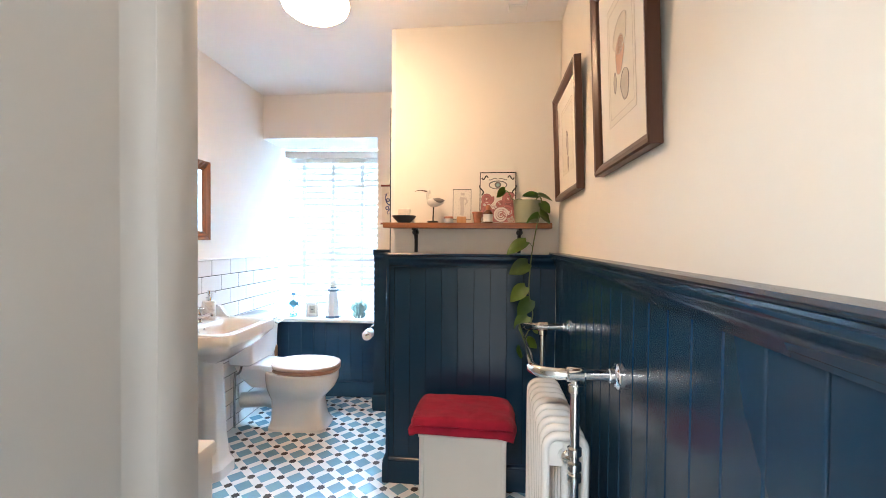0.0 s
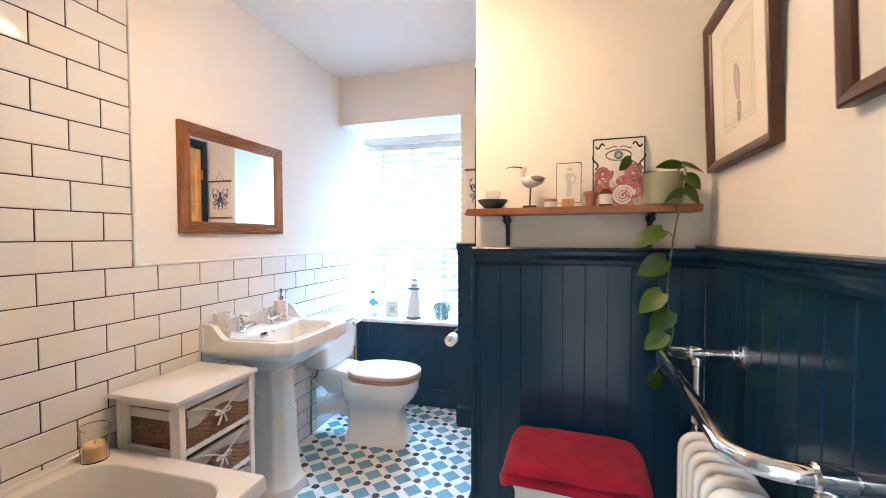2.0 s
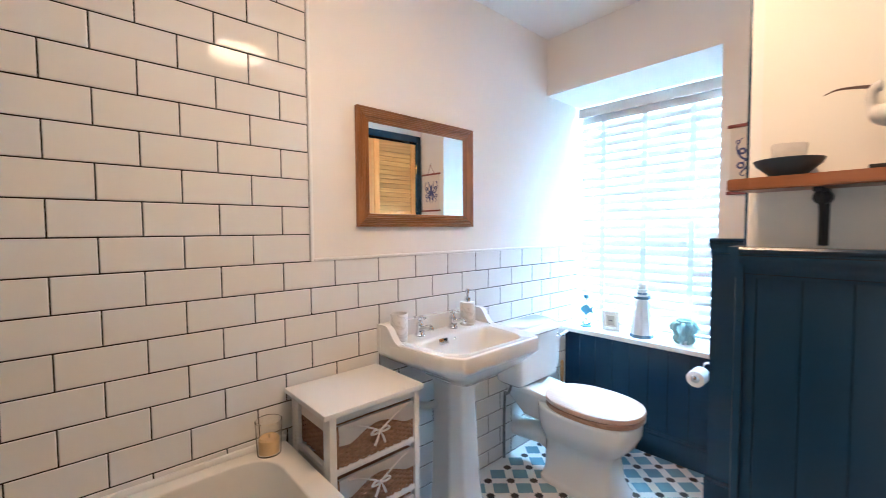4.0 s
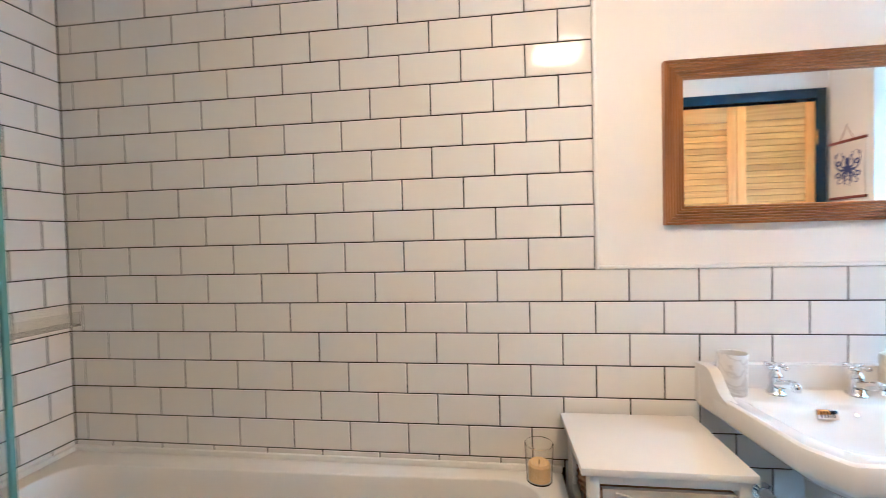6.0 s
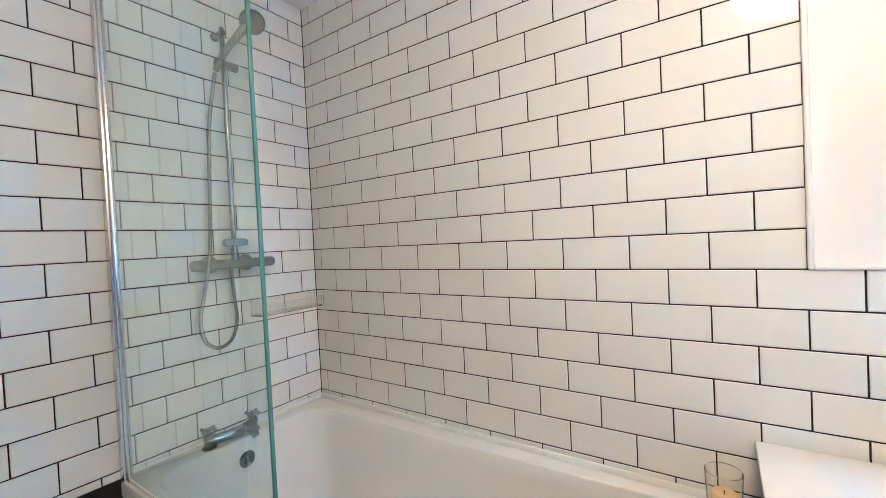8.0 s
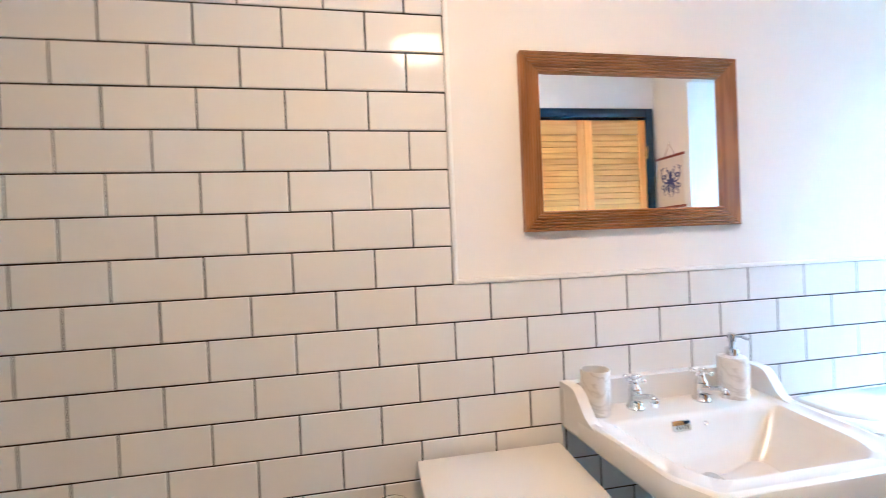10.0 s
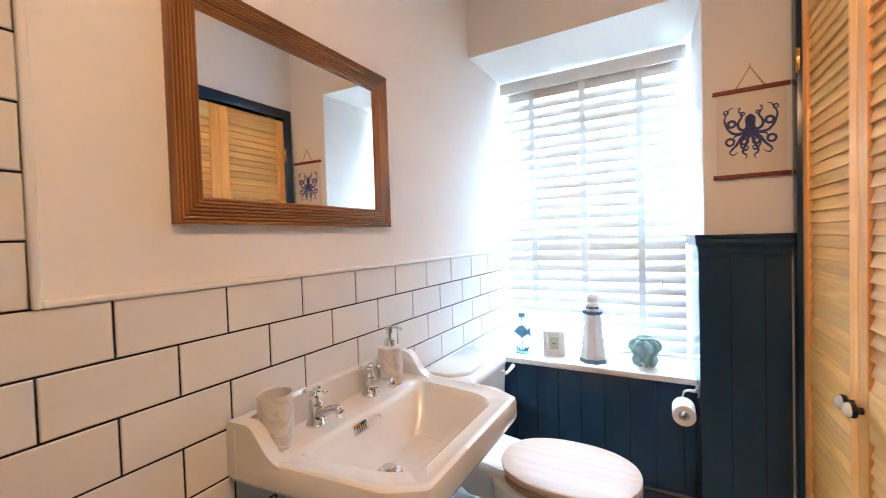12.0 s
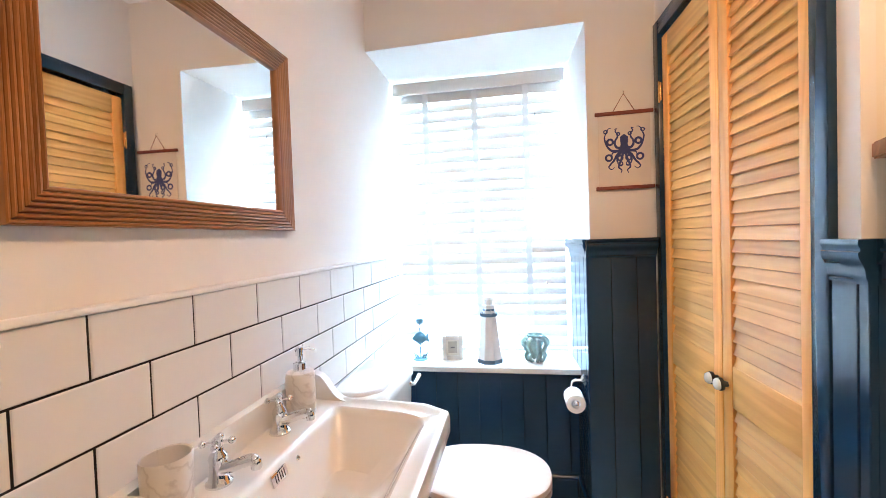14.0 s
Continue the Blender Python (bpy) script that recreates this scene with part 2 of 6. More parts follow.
M = {
    "plaster": surface("wall_paint", (0.83, 0.80, 0.76), 0.75, vary=0.025, scale=2.5, bump=0.08, bump_scale=160),
    "cream": surface("cream_wall_paint", (0.83, 0.785, 0.70), 0.75, vary=0.025, scale=2.5, bump=0.08, bump_scale=160),
    "ceiling": surface("ceiling_paint", (0.87, 0.86, 0.85), 0.85, vary=0.02, scale=2, bump=0.06, bump_scale=140),
    "blue": surface("navy_eggshell_paint", (0.008, 0.030, 0.064), 0.21, spec=0.55, vary=0.10, scale=4, bump=0.025, bump_scale=30, stretch=(1, 1, 0.4), rough_vary=0.15),
    "tile": surface("white_wall_tile_glaze", (0.78, 0.765, 0.745), 0.055, spec=0.17, vary=0.015, scale=3, bump=0.05, bump_scale=14, rand=0.018, rough_vary=0.3),
    "grout": surface("dark_grey_grout", (0.009, 0.009, 0.010), 0.9, vary=0.2, scale=30, bump=0.3, bump_scale=300),
    "trim": surface("white_plastic_trim", (0.82, 0.81, 0.79), 0.35, vary=0.02),
    "ceramic": surface("white_sanitary_ceramic", (0.80, 0.785, 0.76), 0.06, vary=0.015, scale=3, coat=0.3, rough_vary=0.2),
    "acrylic": surface("white_bath_acrylic", (0.78, 0.77, 0.75), 0.12, vary=0.02, scale=3),
    "chrome": surface("polished_chrome", (0.78, 0.79, 0.80), 0.06, 1.0, vary=0.03, rough_vary=0.4),
    "dull_chrome": surface("water_marked_chrome", (0.34, 0.35, 0.36), 0.22, 1.0, vary=0.1, scale=40, rough_vary=0.5),
    "alu": surface("satin_aluminium", (0.70, 0.70, 0.70), 0.25, 1.0, vary=0.04),
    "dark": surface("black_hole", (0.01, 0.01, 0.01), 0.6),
    "white_paint": surface("white_satin_woodwork", (0.78, 0.765, 0.735), 0.38, vary=0.03, scale=4, bump=0.05, bump_scale=60, stretch=(1, 1, 0.2)),
    # white woodwork again, darkened so the open door's shade is in its colour
    "shaded_door_paint": surface("shaded_white_door_paint", (0.55, 0.535, 0.515), 0.45, vary=0.03, scale=3, bump=0.05, bump_scale=60, stretch=(1, 1, 0.2)),
    "radiator": surface("white_radiator_enamel", (0.80, 0.785, 0.76), 0.22, vary=0.02),
    "floor_white": surface("pale_floor_tile", (0.84, 0.83, 0.81), 0.16, vary=0.06, scale=9, bump=0.05, bump_scale=40, rough_vary=0.3),
    "floor_blue": surface("slate_blue_floor_tile", (0.22, 0.36, 0.46), 0.16, vary=0.12, scale=14, bump=0.05, bump_scale=40, rand=0.15, rough_vary=0.3),
    "floor_dark": surface("charcoal_floor_tile", (0.075, 0.066, 0.064), 0.24, vary=0.25, scale=14, rand=0.25),
    "pine": wood("orange_pine_upright", (0.92, 0.435, 0.110), (0.78, 0.32, 0.060), "z"),
    "mirror_wood_y": wood("brown_ribbed_wood_level", (0.37, 0.155, 0.042), (0.19, 0.070, 0.016), "y", rough=0.4),
    "mirror_wood_z": wood("brown_ribbed_wood_upright", (0.37, 0.155, 0.042), (0.19, 0.070, 0.016), "z", rough=0.4),
    "shelf_wood": wood("red_brown_shelf_wood", (0.38, 0.145, 0.048), (0.22, 0.075, 0.022), "x", rough=0.35),
    "seat_wood": wood("pale_limed_oak", (0.62, 0.43, 0.325), (0.54, 0.36, 0.265), "x", rough=0.32, rand=0.02, bump=0.05),
    "seat_edge": wood("brown_seat_edge", (0.40, 0.24, 0.16), (0.28, 0.155, 0.10), "x", rough=0.35, rand=0.02),
    "brush_wood": wood("turned_beech", (0.60, 0.33, 0.13), (0.48, 0.24, 0.08), "z"),
    "frame_wood": surface("dark_brown_frame", (0.075, 0.032, 0.021), 0.30, vary=0.3, scale=14, stretch=(1, 1, 0.2)),
    "mount": surface("cream_mount_board", (0.80, 0.76, 0.68), 0.8, vary=0.02),
    "print_paper": surface("aged_print_paper", (0.74, 0.70, 0.60), 0.8, vary=0.05, scale=12),
    "canvas": surface("printed_canvas", (0.74, 0.68, 0.62), 0.85, vary=0.04, scale=40),
    "mahogany": surface("red_brown_batten", (0.20, 0.045, 0.032), 0.4, vary=0.2, scale=20),
    "ink_blue": surface("blue_ink", (0.045, 0.060, 0.20), 0.7, vary=0.35, scale=60),
    "black_iron": surface("black_cast_iron", (0.012, 0.012, 0.013), 0.45, vary=0.2, bump=0.2, bump_scale=200),
    "red_towel": surface("crimson_terry", (0.27, 0.002, 0.022), 0.95, vary=0.4, scale=22, bump=1.0, bump_scale=420, sheen=0.05),
    "wicker": surface("brown_wicker", (0.30, 0.165, 0.10), 0.6, vary=0.45, scale=50, rand=0.2),
    "linen": surface("white_linen", (0.74, 0.70, 0.66), 0.9, vary=0.05, scale=20, bump=0.5, bump_scale=300),
    "bin_paint": surface("cream_bin_paint", (0.70, 0.66, 0.60), 0.4, vary=0.03),
    "marble": marble("white_grey_marble", (0.72, 0.70, 0.67), (0.58, 0.55, 0.52), 6.0),
    "blind": slat_material("white_blind_slat", (0.84, 0.84, 0.83), 0.012),
    "tape": slat_material("white_ladder_tape", (0.86, 0.86, 0.85), 0.40),
    "glass": clear_glass("clear_glass", (0.97, 0.99, 0.98)),
    "frosted": surface("cloudy_acrylic", (0.96, 0.97, 0.97), 0.08, transmission=0.95, vary=0.01, scale=30),
    "screen": clear_glass("shower_glass", (0.86, 0.97, 0.955)),
    "glass_edge": surface("green_glass_edge", (0.10, 0.22, 0.21), 0.1, vary=0.1, scale=20),
    "lamp_glow": glowing("lamp_diffuser", (1.0, 0.565, 0.265), LAMP_STRENGTH),
    "leaf": surface("pothos_leaf", (0.10, 0.185, 0.022), 0.35, vary=0.4, scale=25, rand=0.3),
    "stem": surface("pothos_stem", (0.13, 0.17, 0.05), 0.5, vary=0.2),
    "sage_pot": surface("sage_green_pot", (0.30, 0.31, 0.20), 0.55, vary=0.05, scale=20),
    "terracotta": surface("terracotta", (0.42, 0.17, 0.09), 0.8, vary=0.15, scale=30),
    "amber": surface("amber_glass", (0.10, 0.035, 0.012), 0.08, vary=0.1),
    "label_white": surface("white_label", (0.74, 0.70, 0.66), 0.6, vary=0.03),
    "bird_white": surface("weathered_white_wood", (0.62, 0.58, 0.52), 0.7, vary=0.2, scale=60),
    "bird_grey": surface("weathered_grey_wood", (0.20, 0.19, 0.18), 0.7, vary=0.3, scale=60),
    "gold": surface("brass", (0.70, 0.46, 0.18), 0.25, 1.0, vary=0.1),
    "stone": surface("pale_stone", (0.60, 0.55, 0.50), 0.7, vary=0.15, scale=50),
    "slate_bowl": surface("dark_slate_bowl", (0.05, 0.06, 0.065), 0.5, vary=0.2, scale=30),
    "candle": surface("yellow_wax", (0.72, 0.52, 0.26), 0.5, vary=0.05, subsurface=0.2),
    "aqua": surface("aqua_glaze", (0.34, 0.50, 0.48), 0.25, vary=0.3, scale=30),
    "fish_blue": surface("weathered_blue_tin", (0.11, 0.27, 0.38), 0.5, vary=0.4, scale=40),
    "distressed": surface("distressed_white_paint", (0.78, 0.76, 0.73), 0.65, vary=0.18, scale=28, stretch=(1, 1, 0.25)),
    "ring_blue": surface("blue_grey_ring", (0.12, 0.20, 0.28), 0.55, vary=0.2),
    "paper_roll": surface("toilet_paper", (0.80, 0.79, 0.78), 0.95, vary=0.02, bump=0.2, bump_scale=200),
    "tan": surface("pink_art_ink", (0.42, 0.17, 0.16), 0.7, vary=0.5, scale=40),
    "grey_ink": surface("grey_art_ink", (0.18, 0.17, 0.17), 0.7, vary=0.3, scale=40),
    "pale_ink": surface("pale_engraving_ink", (0.52, 0.47, 0.40), 0.8, vary=0.15, scale=40),
    "orange_ink": surface("orange_engraving_ink", (0.60, 0.38, 0.26), 0.8, vary=0.15, scale=40),
    "hall": surface("hall_paint", (0.70, 0.66, 0.60), 0.8, vary=0.03),
    "gold_wood": surface("dark_beak_paint", (0.09, 0.045, 0.025), 0.5, vary=0.2),
    "glass_thick": surface("clear_moulded_glass", (0.97, 0.97, 0.96), 0.02, transmission=1.0, vary=0.0, rough_vary=0.0),
    "tan_dark": surface("mauve_art_ink", (0.25, 0.10, 0.11), 0.7, vary=0.4, scale=60),
    "print_ink": surface("buff_engraving_ink", (0.66, 0.60, 0.48), 0.8, vary=0.12, scale=40),
    "pine_slat_x": wood("orange_pine_level", (0.82, 0.42, 0.110), (0.64, 0.285, 0.058), "x"),
    "mirror": surface("silvered_glass", (0.93, 0.94, 0.94), 0.012, 1.0, vary=0.003, rough_vary=0.1),
}


# ---------------------------------------------------------------- mesh helpers
def part(name, bm, material, parent=None, label="", smooth=35, kind="", m=None):
    """One bmesh as one mesh object, under a thing or under a part."""
    bmesh.ops.recalc_face_normals(bm, faces=bm.faces)
    me = bpy.data.meshes.new(name)
    bm.to_mesh(me)
    bm.free()
    if smooth:
        for f in me.polygons:
            f.use_smooth = True
        me.set_sharp_from_angle(angle=radians(smooth))
    me.materials.append(M[material])
    ob = new(name, me)
    if parent is not None:
        ob.parent = parent
    if m is not None:
        ob.matrix_basis = m
    if label:
        ob["label"] = label
    if kind:
        ob["kind"] = kind
    return ob


def thing(name, m, label, category, group="", kind=""):
    ob = new(name)
    ob.empty_display_size = 0.05
    ob.matrix_basis = m
    return tagged(ob, label, category, group, kind)


def B():
    return bmesh.new()


def box(bm, x0, x1, y0, y1, z0, z1, bevel=0.0, seg=2):
    r = bmesh.ops.create_cube(bm, size=1)
    vs = r["verts"]
    for v in vs:
        v.co = Vector((x0 + (v.co.x + 0.5) * (x1 - x0), y0 + (v.co.y + 0.5) * (y1 - y0), z0 + (v.co.z + 0.5) * (z1 - z0)))
    if bevel:
        es = list({e for v in vs for e in v.link_edges})
        bmesh.ops.bevel(bm, geom=es, offset=bevel, segments=seg, affect="EDGES", profile=0.5)
    return bm


def bx(*a, **k):
    return box(B(), *a, **k)


def loft(bm, rings, cap0=True, cap1=True, closed=True):
    rows = [[bm.verts.new(p) for p in r] for r in rings]
    n = len(rows[0])
    for a, b in zip(rows, rows[1:]):
        for i in range(n if closed else n - 1):
            j = (i + 1) % n
            bm.faces.new((a[i], a[j], b[j], b[i]))
    if cap0:
        bm.faces.new(rows[0][::-1])
    if cap1:
        bm.faces.new(rows[-1])
    return bm


def lathe(profile, n=24, bm=None, at=(0, 0, 0), cap=True, axis="z"):
    bm = bm or B()
    rings = []
    for r, z in profile:
        ring = []
        for i in range(n):
            a = 2 * math.pi * i / n
            p = Vector((r * math.cos(a), r * math.sin(a), z))
            if axis == "x":
                p = Vector((p.z, p.x, p.y))
            if axis == "y":
                p = Vector((p.y, p.z, p.x))
            ring.append(p + Vector(at))
        rings.append(ring)
    return loft(bm, rings, cap, cap)


def tube(points, r, n=12, bm=None, cap=True):
    """A round bar along points; r may be one radius or one for each point."""
    bm = bm or B()
    pts = [Vector(p) for p in points]
    rs = r if isinstance(r, (list, tuple)) else [r] * len(pts)
    rings, side = [], None
    for i, p in enumerate(pts):
        d = (pts[min(i + 1, len(pts) - 1)] - pts[max(i - 1, 0)]).normalized()
        if side is None:
            side = d.orthogonal().normalized()
        side = (side - d * side.dot(d)).normalized()
        up = d.cross(side)
        rings.append([p + rs[i] * (math.cos(2 * math.pi * k / n) * side + math.sin(2 * math.pi * k / n) * up) for k in range(n)])
    return loft(bm, rings, cap, cap)


def bend(points, steps=8):
    """A smooth line through points (Catmull-Rom)."""
    p = [Vector(q) for q in points]
    p = [2 * p[0] - p[1]] + p + [2 * p[-1] - p[-2]]
    out = []
    for i in range(1, len(p) - 2):
        for k in range(steps):
            t = k / steps
            a, b, c, d = p[i - 1:i + 3]
            out.append(0.5 * (2 * b + (c - a) * t + (2 * a - 5 * b + 4 * c - d) * t * t + (3 * b - a - 3 * c + d) * t ** 3))
    return out + [p[-2]]


def corner_ring(corners, radius, z, per=5):
    """A level ring round a convex outline, its corners rounded; always per points a corner."""
    out, n = [], len(corners)
    for i in range(n):
        p = Vector((*corners[i], 0))
        a = (Vector((*corners[i - 1], 0)) - p)
        b = (Vector((*corners[(i + 1) % n], 0)) - p)
        la, lb = a.length, b.length
        a, b = a / la, b / lb
        r = min(radius, 0.45 * la, 0.45 * lb)
        for k in range(per):
            t = k / (per - 1)
            q = (1 - t) ** 2 * (p + a * r) + 2 * t * (1 - t) * p + t * t * (p + b * r)
            out.append(Vector((q.x, q.y, z)))
    return out


def rect(x0, x1, y0, y1):
    return [(x0, y0), (x1, y0), (x1, y1), (x0, y1)]


def prism(outline, a0, a1, axis="y", bm=None):
    """An outline in a plane, drawn out along an axis. y: outline is (x, z); x: (y, z); z: (x, y)."""
    bm = bm or B()

    def at(p, d):
        return {"y": (p[0], d, p[1]), "x": (d, p[0], p[1]), "z": (p[0], p[1], d)}[axis]
    return loft(bm, [[at(p, a0) for p in outline], [at(p, a1) for p in outline]])


def ball(r, at, n=12):
    bm = B()
    bmesh.ops.create_uvsphere(bm, u_segments=n, v_segments=max(6, n * 2 // 3), radius=r, matrix=Matrix.Translation(at))
    return bm


def join_in(bm, other):
    me = bpy.data.meshes.new("joined")
    other.to_mesh(me)
    other.free()
    bm.from_mesh(me)
    bpy.data.meshes.remove(me)
    return bm


SKEW = -3.1          # the radiator's wall and the chimney breast stand a little askew
SK = pose(0, 0, 0, 0, 0, SKEW)
WSK = pose(0, 0, 0, 0, 0, -2.1)   # the window's wall
X_WALL, X_TILE = -1.592, -1.578
Y_END = -0.275       # tiled wall at the shower's end
CEIL = 2.475
DADO = 1.256


# ---------------------------------------------------------------- the shell
def solid(name, bm, material, m=None, label="", category="wall", smooth=0):
    ob = part(name, bm, material, None, label, smooth=smooth, m=m)
    return tagged(ob, label, category, kind="structure")


floor = solid("floor", bx(-1.75, 0.75, -2.2, 3.8, -0.06, 0.0), "floor_white", label="patterned floor of pale tiles with blue lozenges and dark stars", category="floor")
ceiling = solid("ceiling", bx(-1.75, 0.75, -2.2, 3.8, CEIL, CEIL + 0.06), "ceiling", label="plain white painted ceiling", category="ceiling")

wall_west = solid("wall_west", bx(-1.74, X_WALL, -0.45, 3.80, 0, CEIL), "plaster", label="white plaster wall with metro tiles set above the bath")
part("grout_bed", bx(X_WALL, X_TILE - 0.0022, Y_END - 0.02, 1.5805, 0.50, CEIL - 0.002), "grout", wall_west, smooth=0)
part("grout_bed", bx(X_WALL, X_TILE - 0.0022, 1.5806, 3.60, 0.002, 1.186), "grout", wall_west, smooth=0)

wall_south = solid("wall_south", bx(-1.60, -0.335, -0.40, Y_END - 0.012, 0, CEIL), "plaster", label="tiled end wall behind the shower")
part("grout_bed", bx(X_TILE + 0.001, -0.338, Y_END - 0.012, Y_END - 0.0022, 0.002, CEIL - 0.002), "grout", wall_south, smooth=0)
part("door_head", bx(-0.335, 0.62, -0.40, Y_END - 0.012, 2.06, CEIL), "plaster", wall_south, smooth=0)
part("door_stub", bx(0.43, 0.62, -0.40, Y_END - 0.012, 0, 2.06), "plaster", wall_south, smooth=0)

wall_east = solid("wall_east", bx(0.412, 0.54, -0.42, 2.40, 0, CEIL), "cream", SK, label="cream painted wall above dark blue panelling")
wall_hall = solid("wall_hall", bx(-0.9, 0.9, -2.2, -2.1, 0, CEIL), "hall", label="plain hall wall behind the door")
part("hall_side", bx(-0.80, -0.70, -2.1, -0.40, 0, CEIL), "hall", wall_hall, smooth=0)
part("hall_side", bx(0.68, 0.74, -2.1, -0.40, 0, CEIL), "hall", wall_hall, smooth=0)

# window wall: lintel over the recess, splayed nib at its end
wall_north = solid("wall_north", bx(-1.85, -0.768, 3.088, 3.80, 2.130, CEIL), "plaster", WSK, label="white plaster wall round a deep window recess")
nib = part("window_reveal", prism([(-0.768, 3.088), (-0.30, 3.088), (-0.30, 3.80), (-0.824, 3.80)], 0, CEIL, "z"), "plaster", wall_north, smooth=0)
part("apron_wall", bx(-1.60, -0.62, 3.376, 3.78, 0, 0.640), "plaster", wall_north, smooth=0, m=WSK.inverted())

# chimney breast with the cupboard in its side
breast = solid("wall_breast", bx(-0.4885, 0.412, 2.168, 2.26, 0, CEIL), "cream", SK, label="cream chimney breast with blue panelling below")
INV = SK.inverted()
part("cupboard_head", bx(-0.09, 0.82, 0.001, 0.10, 2.030, CEIL), "plaster", breast, smooth=0, m=INV @ pose(-0.394, 3.040, 0, 0, 0, -88.5))
part("cupboard_stub", bx(-0.371, -0.27, 2.19, 2.245, 0, CEIL), "plaster", breast, smooth=0, m=INV)
part("cupboard_stub", bx(-0.392, -0.27, 3.086, 3.13, 0, 2.064), "plaster", breast, smooth=0, m=INV)
# black sheets stand in for the shade inside the cupboard
part("cupboard_shade", bx(0.30, 0.36, 2.2, 3.3, 0, CEIL), "dark", breast, smooth=0, m=INV)
part("cupboard_shade", bx(-0.30, 0.30, 3.15, 3.2, 0, CEIL), "dark", breast, smooth=0, m=INV)


# ---------------------------------------------------------------- blue panelling
RAIL = [(0.016, 0), (-0.004, 0), (-0.006, 0.008), (-0.010, 0.010), (-0.012, 0.018), (-0.014, 0.026), (-0.022, 0.036), (-0.032, 0.044), (-0.036, 0.052),
        (-0.036, 0.057), (-0.030, 0.059), (-0.030, 0.064), (-0.036, 0.068), (-0.038, 0.074), (-0.034, 0.080), (0.016, 0.080)]
SKIRT = [(0.016, 0), (-0.018, 0), (-0.018, 0.108), (-0.014, 0.116), (-0.016, 0.124), (-0.012, 0.132), (-0.004, 0.136), (-0.002, 0.144), (0.016, 0.144)]


def board_mesh(w, z0, z1, c=0.0022, gap=0.0011):
    """A board with chamfered long edges and an open joint beside it, its face at y = 0."""
    return prism([(gap, 0.0122), (gap, c), (gap + c * 0.35, c * 0.35), (gap + c, 0), (w - gap - c, 0), (w - gap - c * 0.35, c * 0.35), (w - gap, c), (w - gap, 0.0122)], z0, z1, "z")


def panelling(name, m, length, label, top=DADO, rail=True, width=0.0955, first=0.0, skirt=True, proud=1.0, joint=0.0011):
    t = thing(name, m, label, "panelling", kind="structure")
    part("backing", bx(0, length, 0.0125, 0.0172, 0.002, top - 0.004), "blue", t, smooth=0)
    z1 = top - 0.056 if rail else top
    x, shared = -first, {}
    while x < length - 0.004:
        a, b = max(x, 0.0), min(x + width, length)
        if b - a > 0.006:
            key = round(b - a, 4)
            if key not in shared:
                ob = part("board", board_mesh(b - a, 0.10, z1, joint * 2, joint), "blue", t, smooth=0)
                shared[key] = ob.data
            else:
                ob = new("board", shared[key])
                ob.parent = t
            ob.matrix_basis = pose(a, 0, 0)
        x += width
    if rail:
        bm = prism([(p * proud if p < 0 else p, q * 0.95 + top - 0.076) for p, q in RAIL], 0, length, "x")
        part("dado_rail", bm, "blue", t, smooth=40)
    if skirt:
        part("skirting_board", prism(SKIRT, 0, length, "x"), "blue", t, smooth=40)
    return t


panelling("panelling_east", SK @ pose(0.397, 2.150, 0, 0, 0, -90), 2.42, "dark blue tongue-and-groove panelling with a moulded dado rail", top=1.268, first=0.0623, width=0.0937, joint=0.0013)
panelling("panelling_breast", SK @ pose(-0.4925, 2.152, 0, 0, 0, 0), 0.8895, "dark blue boarded panelling across the chimney breast", first=0.0569, width=0.0868, joint=0.0006)
panelling("panelling_north", WSK @ pose(-0.787, 3.072, 0, 0, 0, 0), 0.262, "dark blue boarded panelling beside the window recess", joint=0.0006)
panelling("panelling_reveal", pose(-0.6885, 3.545, 0, 0, 0, -87.6), 0.429, "dark blue boards lining the window reveal", proud=0.35)
panelling("panelling_apron", pose(-1.577, 3.360, 0, 0, 0, 0), 0.93, "blue boarded panel below the window sill", top=0.640, rail=False, first=0.0, width=0.107, joint=0.0007)
panelling("panelling_return", pose(-0.386, 2.237, 0, 0, 0, -90), 0.084, "narrow dark blue panelling return beside the cupboard", width=0.06, proud=0.45)

# ---------------------------------------------------------------- window
sill = tagged(part("window_sill", bx(-1.577, -0.672, 3.280, 3.62, 0.640, 0.666, bevel=0.004), "white_paint", None), "white painted window sill with rounded edge", "window sill", kind="structure")
window = thing("window_1", pose(0, 0, 0), "white sash window behind a slatted blind", "window", kind="structure")
for x0, x1 in ((-1.60, -1.555), (-0.715, -0.64)):
    part("window_frame", bx(x0, x1, 3.64, 3.72, 0.66, 2.14, bevel=0.004), "white_paint", window)
part("window_frame", bx(-1.555, -0.715, 3.64, 3.72, 2.08, 2.14, bevel=0.004), "white_paint", window)
part("window_frame", bx(-1.555, -0.715, 3.64, 3.72, 0.66, 0.72, bevel=0.004), "white_paint", window)
part("meeting_rail", bx(-1.555, -0.715, 3.605, 3.71, 1.215, 1.315, bevel=0.003), "white_paint", window)
for z0, z1 in ((0.72, 1.215), (1.315, 2.08)):
    g = part("pane", bx(-1.555, -0.715, 3.676, 3.680, z0, z1), "glass", window, smooth=0)
    g.visible_shadow = False
    part("glazing_bar", bx(-1.145, -1.125, 3.668, 3.688, z0, z1, bevel=0.003), "white_paint", window)

